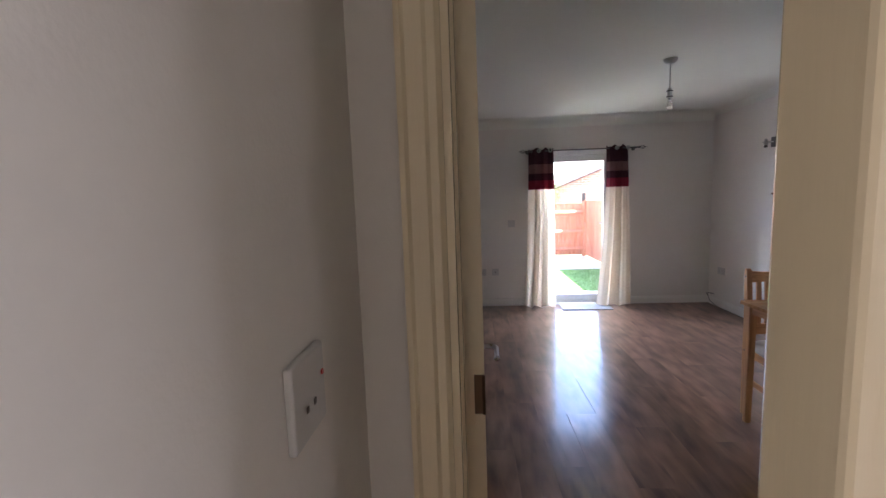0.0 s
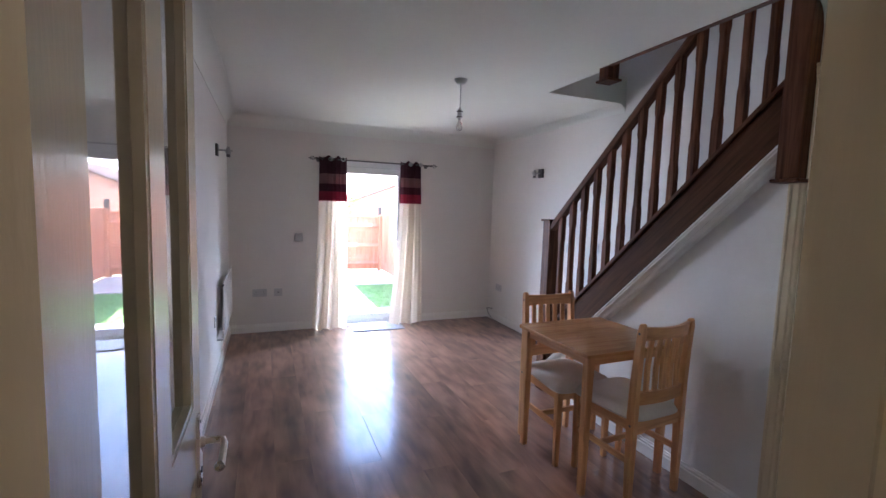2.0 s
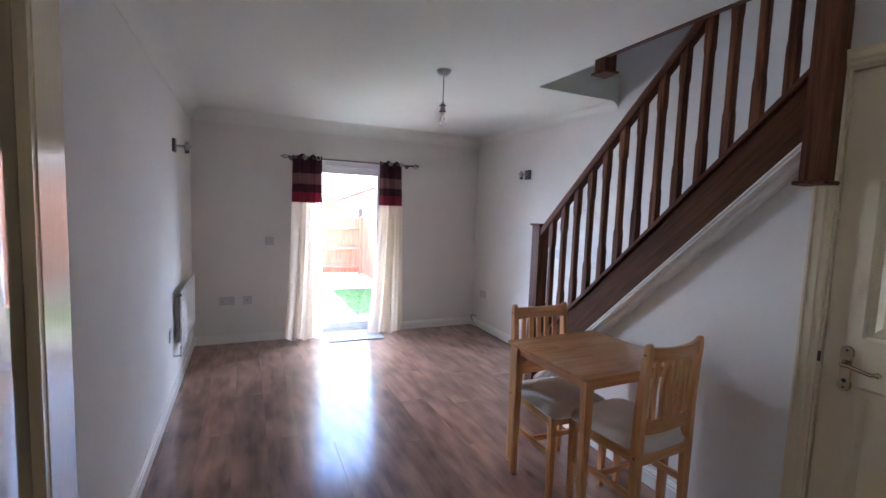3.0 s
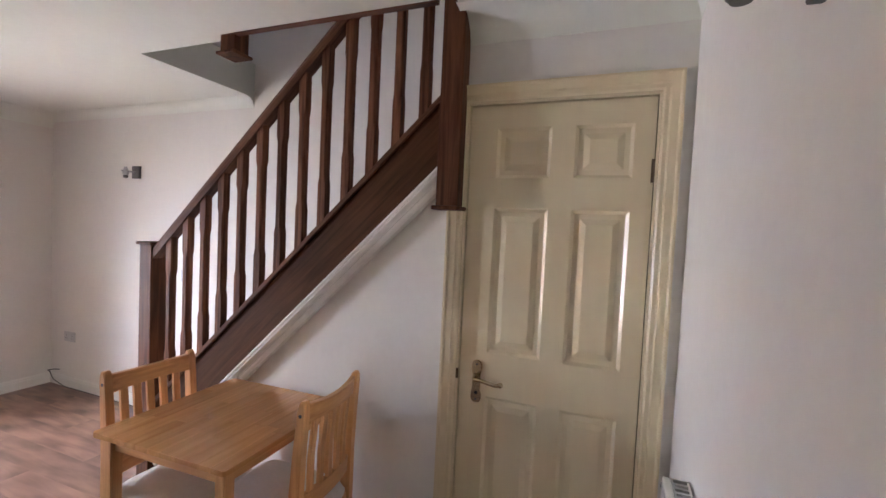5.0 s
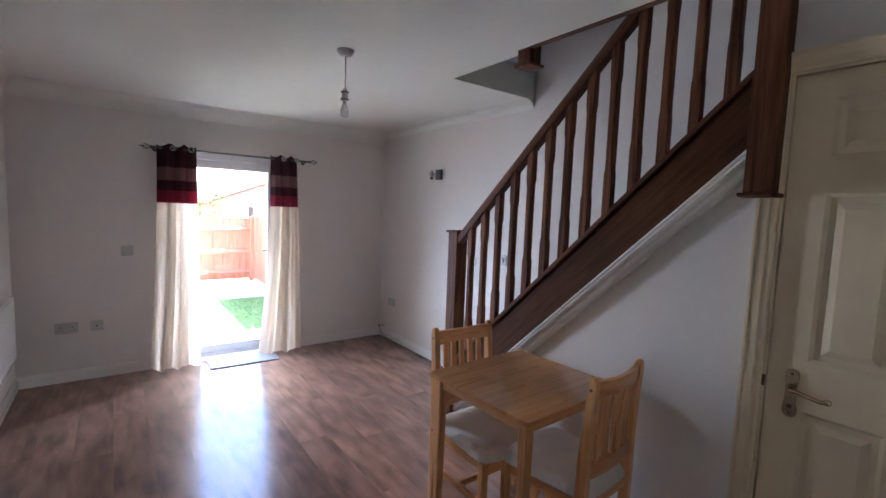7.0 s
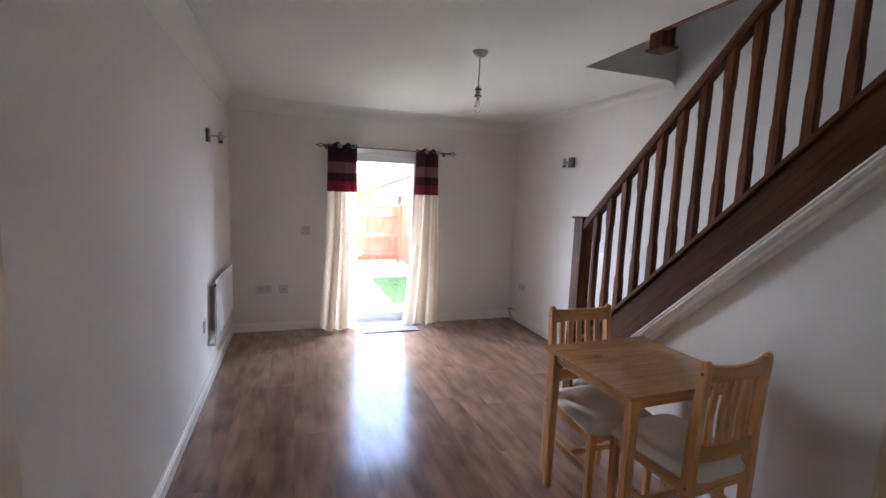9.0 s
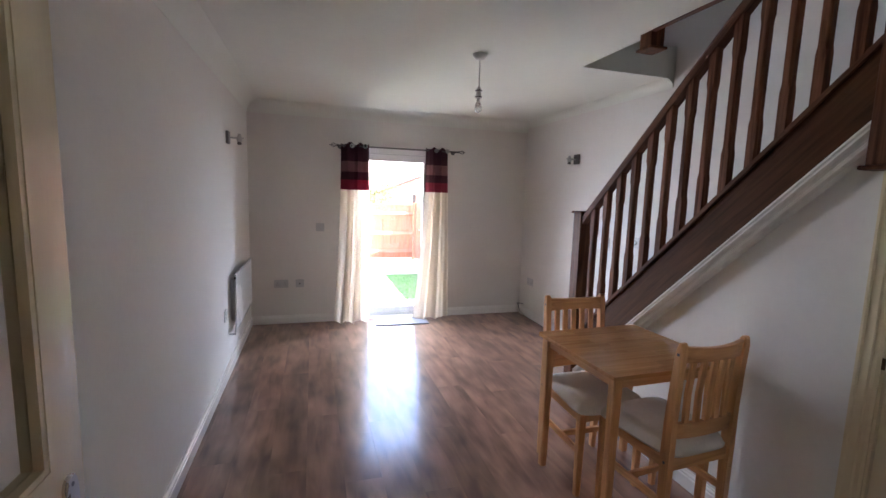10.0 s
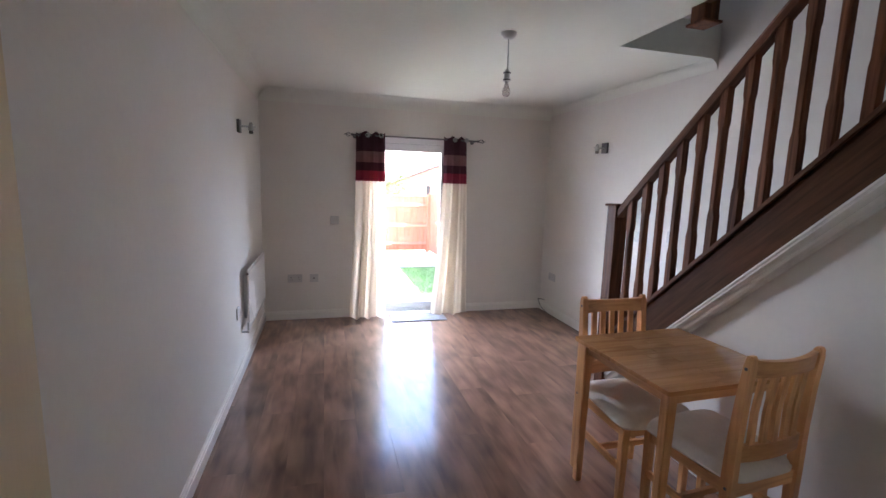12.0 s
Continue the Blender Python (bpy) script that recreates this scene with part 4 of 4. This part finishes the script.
def wall_lamp(label, at, turn):
    """A spot bracket: square back plate, arm and a small turned lamp head; the plate lies on the wall and the lamp faces +y."""
    w = thing("wall_lamp", label, "wall lamp", group="wall lamps")
    part("back_plate", box(bmesh.new(), -0.042, 0.042, 0.0, 0.020, -0.048, 0.048, 0.004), PEWTER, w, "dark grey square back plate")
    bm = tube(bmesh.new(), [(0, 0.018, 0), (0, 0.05, 0), (0, 0.078, 0), (0, 0.086, -0.004)], 0.007)
    part("arm", bm, STEEL, w, smooth=True)
    part("lamp_holder", lathe(bmesh.new(), [(0.012, -0.030), (0.019, -0.028), (0.021, -0.008), (0.016, 0.012), (0.011, 0.028), (0.006, 0.032)], (0, 0.092, 0), 20), STEEL, w, smooth=True)
    part("lamp_cap", lathe(bmesh.new(), [(0.012, -0.052), (0.017, -0.046), (0.014, -0.030)], (0, 0.092, 0), 16), PEWTER, w, smooth=True)
    part("finial", rod(bmesh.new(), (0, 0.110, 0.0), (0, 0.124, 0.0), 0.005, sides=10), STEEL, w)
    w.matrix_basis = pose(*at, 0, 0, turn)
    return w


wall_lamp("brushed steel wall lamp bracket without shade above the radiator", (0.0, 3.86, 1.845), -90)
wall_lamp("brushed steel wall lamp bracket without shade beside the stairs", (RIGHT, 3.90, 1.84), 90)
wall_lamp("brushed steel wall lamp bracket without shade above the slotted radiator", (1.445, BACK1, 1.839), 0)


def plate(name, label, category, at, turn, w, h, kind="switch", group=""):
    """A plate on a wall, facing +y before the turn, with rockers, sockets or a blank face."""
    p = thing(name, label, category, group=group)
    part("face_plate", box(bmesh.new(), -w / 2, w / 2, 0, 0.009, -h / 2, h / 2, 0.003), PLASTIC, p)
    if kind == "switch":
        part("rocker", box(bmesh.new(), -0.008, 0.008, 0.009, 0.013, -0.013, 0.013, 0.0015), PLASTIC, p)
    elif kind == "sockets":
        for x in ([-0.037, 0.037] if w > 0.12 else [0.0]):
            bm = boxes((x - 0.0035, x + 0.0035, 0.0088, 0.0094, 0.004, 0.013), (x - 0.014, x - 0.007, 0.0088, 0.0094, -0.016, -0.012), (x + 0.007, x + 0.014, 0.0088, 0.0094, -0.016, -0.012))
            part("pin_holes", bm, BLACK, p)
            part("rocker", box(bmesh.new(), x - 0.006, x + 0.006, 0.009, 0.012, 0.020, 0.034, 0.001), PLASTIC, p)
    elif kind == "aerial":
        bm = bmesh.new()
        rod(bm, (0, 0.008, 0.0), (0, 0.012, 0.0), 0.008)
        rod(bm, (0, 0.012, 0.0), (0, 0.0125, 0.0), 0.004)
        part("outlet", bm, PEWTER, p)
    elif kind == "dial":
        bm = bmesh.new()
        rod(bm, (0, 0.009, 0.0), (0, 0.024, 0.0), 0.022, 0.019, 24)
        part("dial", bm, PLASTIC, p, smooth=True)
    elif kind == "spur":
        for x in (-0.012, 0.008):
            part("screw", boxes((x, x + 0.006, 0.0088, 0.0100, -0.014, -0.008)), PEWTER, p)
        part("neon", boxes((-0.036, -0.031, 0.0088, 0.0105, 0.008, 0.013)), RED, p)
    p.matrix_basis = pose(*at, 0, 0, turn)
    return p


plate("double_socket", "white double wall socket above the skirting", "socket", (0.308, FAR, 0.441), 180, 0.146, 0.086, "sockets")
plate("aerial_socket", "white single aerial wall plate", "socket", (0.500, FAR, 0.441), 180, 0.086, 0.086, "aerial")
plate("wall_plate", "white square blank wall plate beside the curtain", "wall plate", (0.716, FAR, 1.058), 180, 0.086, 0.086, "blank")
plate("double_socket", "white double socket near the corner", "socket", (RIGHT, 4.73, 0.438), 90, 0.146, 0.086, "sockets")
plate("light_switch", "white light switch plate on the stair wall", "switch", (RIGHT, 3.355, 1.074), 90, 0.086, 0.086, "switch")
plate("room_thermostat", "white room thermostat with a dial on the stair wall", "thermostat", (RIGHT, 2.985, 1.115), 90, 0.086, 0.086, "dial")
plate("wall_socket", "white single socket beside the radiator", "socket", (0.0, 3.585, 0.497), -90, 0.086, 0.086, "sockets")
plate("spur_switch", "white square switch plate with a red neon in the hall", "switch", (HALL_L, -0.204, 1.222), -90, 0.086, 0.086, "spur")

cable = thing("cable", "short black cable end sticking out of the skirting", "cable", (RIGHT - 0.02, FAR - 0.03, 0.05))
part("lead", tube(bmesh.new(), [(0.0, 0.0, 0.03), (-0.02, -0.03, 0.06), (-0.05, -0.06, 0.085), (-0.03, -0.10, 0.095), (0.0, -0.13, 0.09)], 0.004, 8), BLACK, cable, smooth=True)
part("lead_low", tube(bmesh.new(), [(0.0, 0.0, 0.03), (-0.005, -0.05, -0.01), (-0.004, -0.2, -0.047), (-0.004, -0.8, -0.047), (-0.004, -1.4, -0.047)], 0.003, 8), BLACK, cable, smooth=True)


def radiator(label, at, turn, length, height, fins=True, valve_x=-0.035):
    """A pressed steel panel radiator, hung on a wall at y = 0 and facing +y; its near end is at x = 0."""
    r = thing("radiator", label, "radiator")
    bm = bmesh.new()
    n = int(length / 0.033)
    pts = []
    for i in range(n):
        x = length * i / n
        s = length / n
        pts += [(x + 0.0 * s, 0.095), (x + 0.30 * s, 0.095), (x + 0.45 * s, 0.089), (x + 0.80 * s, 0.089), (x + 0.95 * s, 0.095)]
    outline = [(0.0, 0.075), *pts[0:], (length, 0.095), (length, 0.075)]
    prism(bm, outline, "z", 0.02, height - 0.02)
    box(bm, 0, length, 0.074, 0.096, 0.0, 0.024, 0.006)
    box(bm, 0, length, 0.074, 0.096, height - 0.024, height, 0.006)
    part("panel", bm, ENAMEL, r)
    bm = bmesh.new()
    for i in range(int(length / 0.026) if fins else 0):
        x = 0.012 + i * 0.026
        box(bm, x, x + 0.002, 0.040, 0.074, 0.04, height - 0.03)
        box(bm, x, x + 0.014, 0.040, 0.042, 0.04, height - 0.03)
    if fins:
        part("convector", bm, ENAMEL, r)
    bm = boxes((0, length, 0.034, 0.039, height - 0.012, height - 0.004), (0, length, 0.070, 0.0735, height - 0.012, height - 0.004))
    for i in range(int(length / 0.021)):
        x = 0.004 + i * 0.021
        box(bm, x, x + 0.008, 0.039, 0.070, height - 0.011, height - 0.005)
    if fins:
        part("top_grille", bm, ENAMEL, r, "slotted white top grille")
        part("end_cover", boxes((-0.003, 0.0, 0.034, 0.094, 0.03, height - 0.004)), ENAMEL, r)
        part("end_cover", boxes((length, length + 0.003, 0.034, 0.094, 0.03, height - 0.004)), ENAMEL, r)
    for x in (0.12, length - 0.12):
        part("wall_bracket", boxes((x, x + 0.025, 0.0, 0.034, 0.06, height - 0.06)), ENAMEL, r)
    bm = bmesh.new()
    inner = 0.0 if valve_x < 0 else length
    if fins:
        rod(bm, (valve_x, 0.085, -at[2]), (valve_x, 0.085, 0.012), 0.0075)
    else:
        rod(bm, (valve_x, 0.001, -0.015), (valve_x, 0.085, -0.015), 0.0075)
    rod(bm, (valve_x, 0.085, 0.012), (inner, 0.085, 0.012), 0.011)
    part("pipe", bm, STEEL, r, "bare supply pipe")
    bm = bmesh.new()
    rod(bm, (valve_x, 0.085, 0.0), (valve_x, 0.085, 0.06), 0.017, 0.014)
    part("valve", bm, PLASTIC, r, smooth=True)
    bm = bmesh.new()
    out = 0.010 if valve_x > 0 else -0.010
    rod(bm, (inner + out, 0.085, height - 0.03), (inner, 0.085, height - 0.03), 0.012)
    part("bleed_plug", bm, BLACK, r, smooth=True)
    r.matrix_basis = pose(*at, 0, 0, turn) @ Matrix.Diagonal((1, 1 if fins else 0.58, 1, 1))
    return r


radiator("white single-panel radiator below the wall lamp", (0.0, 4.68, 0.32), -90, 0.92, 0.46, False, 0.950)
radiator("white panel radiator with a slotted top", (RAD2X, BACK1 - 0.028, 0.305), 0, 0.95, 0.60, True, 0.985)

bm = box(bmesh.new(), 1.30, 1.90, 4.695, 4.985, 0.001, 0.011, 0.003)
bmesh.ops.rotate(bm, verts=bm.verts[:], cent=(1.6, 4.85, 0), matrix=Matrix.Rotation(radians(-2), 3, "Z"))
solid("door_mat", bm, MATTING, "thin grey door mat at the garden door", "door mat", kind="thing")

# ---- garden ----
GZ = -0.15
bm = bmesh.new()
for x0, x1, y0, y1 in ((-400, 400, 5.28, 600), (-400, 400, -400, -2.9), (-400, -0.12, -2.9, 5.28), (3.275, 400, -2.9, 5.28), (HALL_R + 0.25, RIGHT, -2.8, 0.0)):
    bm.faces.new([bm.verts.new(p) for p in ((x0, y0, GZ - 0.05), (x1, y0, GZ - 0.05), (x1, y1, GZ - 0.05), (x0, y1, GZ - 0.05))])
solid("ground", bm, EARTH, "bare dry earth round the house", "ground")
bm = boxes((-2.4, 3.05, 5.285, 5.45, GZ - 0.05, GZ))
solid("kerb", bm, SLAB, "concrete edging along the house wall", "kerb")
lawn = bmesh.new()
gx0, gx1, gy0, gy1 = 1.06, 3.02, 6.40, 8.55
lrnd = random.Random(2)
nx, ny = 40, 40
grid = [[lawn.verts.new((lerp(gx0, gx1, i / nx), lerp(gy0, gy1, j / ny), GZ - 0.01 + lrnd.uniform(-0.006, 0.006))) for i in range(nx + 1)] for j in range(ny + 1)]
for j in range(ny):
    for i in range(nx):
        lawn.faces.new((grid[j][i], grid[j][i + 1], grid[j + 1][i + 1], grid[j + 1][i]))
for k in range(12000):
    x, y = lrnd.uniform(gx0, gx1), lrnd.uniform(gy0, gy1)
    a, hgt = lrnd.uniform(0, 6.28), lrnd.uniform(0.012, 0.03)
    dx, dy = 0.004 * math.cos(a), 0.004 * math.sin(a)
    lx, ly = lrnd.uniform(-0.015, 0.015), lrnd.uniform(-0.015, 0.015)
    lawn.faces.new([lawn.verts.new(p) for p in ((x - dx, y - dy, GZ - 0.012), (x + dx, y + dy, GZ - 0.012), (x + lx, y + ly, GZ - 0.012 + hgt))])
solid("lawn", lawn, GRASS, "small lawn of short green grass beside the paving", "lawn", kind="stuff")

fence_boards = {}


def fence(label, a, b, rails_side, height=1.30):
    """A closeboard fence from a to b: overlapping upright boards, posts and three rails."""
    f = thing("fence", label, "fence", (*a, GZ), group="garden fences")
    d = Vector((b[0] - a[0], b[1] - a[1]))
    length = d.length
    f.rotation_euler = (0, 0, math.atan2(d.y, d.x))
    me = fence_boards.setdefault("board", mesh_of("board", prism(bmesh.new(), [(0.0, -0.008), (0.115, -0.004), (0.115, 0.004), (0.0, 0.010)], "z", 0.0, 1.0), FENCE))
    n = int(length / 0.1)
    for k in range(n):
        ob = new("board", me)
        ob.parent = f
        ob.location = (k * 0.1, 0, 0.02)
        ob.scale = (1, 1, height - 0.02)
    s = rails_side
    for z in (0.18, 0.62, 1.10):
        bm = prism(bmesh.new(), [(0.012 * s, z - 0.045), (0.012 * s, z + 0.045), (0.030 * s, z + 0.045), (0.065 * s, z - 0.01), (0.065 * s, z - 0.045)], "x", 0, length)
        part("rail", bm, FENCEX, f)
    k = 0
    while k * 1.8 <= length + 0.05:
        part("post", box(bmesh.new(), k * 1.8 - 0.05, k * 1.8 + 0.05, 0.012 * s, 0.112 * s, 0, height + 0.06, 0.004), FENCE, f)
        k += 1
    part("capping", box(bmesh.new(), -0.02, length + 0.02, -0.03, 0.03, height, height + 0.025, 0.004), FENCEX, f)
    return f


fence("orange-brown closeboard fence with three rails across the garden end", (3.04, 10.62), (-2.4, 10.62), 1)
fence("orange-brown closeboard fence along the side of the garden", (3.06, 5.4), (3.06, 10.6), -1, 1.36)
post = box(bmesh.new(), 3.0, 3.08, 10.66, 10.74, GZ - 0.05, 1.42, 0.006)
solid("fence_post", post, BLACK, "dark post standing at the fence corner", "post", kind="thing")

shed = thing("brick_outbuilding", "low red brick building with a tiled gable roof behind the fence", "building", (0, 0, 0))
EY0, EY1 = 14.0, 20.0
PK = (5.6, 2.61)
SLOPE = 0.39
e0 = 1.6
bm = prism(bmesh.new(), [(e0 + 0.25, GZ - 0.05), (2 * PK[0] - e0 - 0.25, GZ - 0.05), (2 * PK[0] - e0 - 0.25, PK[1] - SLOPE * (PK[0] - e0 - 0.25) - 0.015), (PK[0], PK[1] - 0.015), (e0 + 0.25, PK[1] - SLOPE * (PK[0] - e0 - 0.25) - 0.015)], "y", EY0, EY1)
part("wall", bm, BRICK, shed)
tile_me = mesh_of("roof_tile", prism(bmesh.new(), [(0, 0), (0.30, 0.022), (0.30, 0.036), (0, 0.014)], "y", 0, 0.33), TILE)
run = math.hypot(PK[0] - e0, SLOPE * (PK[0] - e0))
ang = math.atan(SLOPE)
for side in (0, 1):
    bm = prism(bmesh.new(), [(0, -0.015), (run, -0.015), (run, 0.0), (0, 0.0)], "y", EY0 - 0.02, EY1 + 0.05)
    roof = part("roof", bm, TILE, shed)
    if side == 0:
        roof.matrix_basis = pose(e0, 0, PK[1] - SLOPE * (PK[0] - e0)) @ Matrix.Rotation(-ang, 4, "Y")
    else:
        roof.matrix_basis = pose(2 * PK[0] - e0, 0, PK[1] - SLOPE * (PK[0] - e0)) @ Matrix.Scale(-1, 4, (1, 0, 0)) @ Matrix.Rotation(-ang, 4, "Y")
    for k in range(int(run / 0.26)):
        for j in range(4):
            ob = new("roof_tile", tile_me)
            ob.parent = roof
            ob.location = (k * 0.26, EY0 - 0.04 + j * 0.335, 0.0)

tree = thing("small_tree", "small leafy green tree behind the garden fence", "tree", (2.30, 12.6, GZ - 0.05))
trnd = random.Random(11)
bm = bmesh.new()
tube(bm, [(0, 0, 0), (0.03, 0.01, 0.5), (0.0, 0.03, 0.95), (0.04, 0.0, 1.5)], 0.035, 8)
tips = []
for k in range(9):
    a, z = k * 2.4, 0.7 + 0.09 * k
    tip = (0.42 * math.cos(a), 0.42 * math.sin(a), z + 0.32)
    tips.append(tip)
    tube(bm, [(0.02, 0.01, z), (tip[0] * 0.5, tip[1] * 0.5, z + 0.12), tip], 0.012, 6)
part("trunk", bm, BARK, tree)
bm = bmesh.new()
for k in range(1500):
    c0 = Vector(trnd.choice(tips)) + Vector((trnd.gauss(0, 0.14), trnd.gauss(0, 0.14), trnd.gauss(0.05, 0.15)))
    r = pose(*c0, trnd.uniform(0, 360), trnd.uniform(0, 360), trnd.uniform(0, 360))
    bm.faces.new([bm.verts.new(r @ Vector(p)) for p in ((-0.03, 0, 0), (0, -0.014, 0.005), (0.03, 0, 0), (0, 0.014, 0.005))])
part("crown", bm, LEAF, tree)

# ---- paving slabs and floor planks, piece by piece ----
paving = thing("pavement", "pale square concrete paving slabs in the garden", "paving", (0, 0, 0), kind="structure")
slab_me = mesh_of("slab", box(bmesh.new(), 0.004, 0.446, 0.004, 0.446, GZ - 0.05, GZ, 0.006, 1), SLAB)
for j in range(12):
    for i in range(12):
        x, y = 1.95 - 0.45 * (i + 1), 5.46 + 0.45 * j
        if (i < 6 or j > 5) and not (x > 1.0 and 6.0 < y < 8.5):
            if x > -2.4 and y < 10.3:
                ob = new("slab", slab_me)
                ob.parent = paving
                ob.location = (x, y, 0)
for j in range(5):
    for i in range(3):
        y = 8.61 + 0.45 * j
        if y < 10.3:
            ob = new("slab", slab_me)
            ob.parent = paving
            ob.location = (1.95 + 0.36 * i, y, 0.002)
            ob.scale = (0.8, 1, 1)

for j in range(2):
    for i in range(3):
        ob = new("slab", slab_me)
        ob.parent = paving
        ob.location = (1.95 + 0.36 * i, 5.46 + 0.5 * j, 0.002)
        ob.scale = (0.8, 1.1, 1)

floor_ob = bpy.data.objects["floor"]
plank_w, plank_l = 0.188, 1.285
planks = {}


def plank_mesh(w, l):
    key = (round(w, 3), round(l, 3))
    if key not in planks:
        planks[key] = mesh_of("plank", box(bmesh.new(), 0, key[0], 0, key[1], -0.011, 0), LAMIN)
    return planks[key]


prnd = random.Random(4)
seams = [0.008] + [0.037 + plank_w * k for k in range(17) if 0.037 + plank_w * k < RIGHT - 0.02] + [RIGHT - 0.002]
for k, (x, x_next) in enumerate(zip(seams, seams[1:])):
    start = -2.75 if x < HALL_R + 0.2 else BACK0
    joint = 1.554 + 0.563 * (k - 4)                    # a joint of this row; the rows are laid with an even stagger
    y = start
    nxt = joint + plank_l * math.ceil((start + 0.02 - joint) / plank_l)
    while y < FAR - 0.02:
        nxt = min(nxt, FAR)
        ob = new("plank", plank_mesh(x_next - x - 0.0004, nxt - y - 0.0004))
        ob.parent = floor_ob
        ob.location = (x, y, 0)
        lift = 0.2 if 4 <= k <= 6 and abs(nxt - joint) < 0.01 else prnd.gauss(0, 0.012)      # three ends stand a little proud
        ob.rotation_euler = (radians(lift), radians(prnd.gauss(0, 0.012)), 0)
        y, nxt = nxt, nxt + plank_l
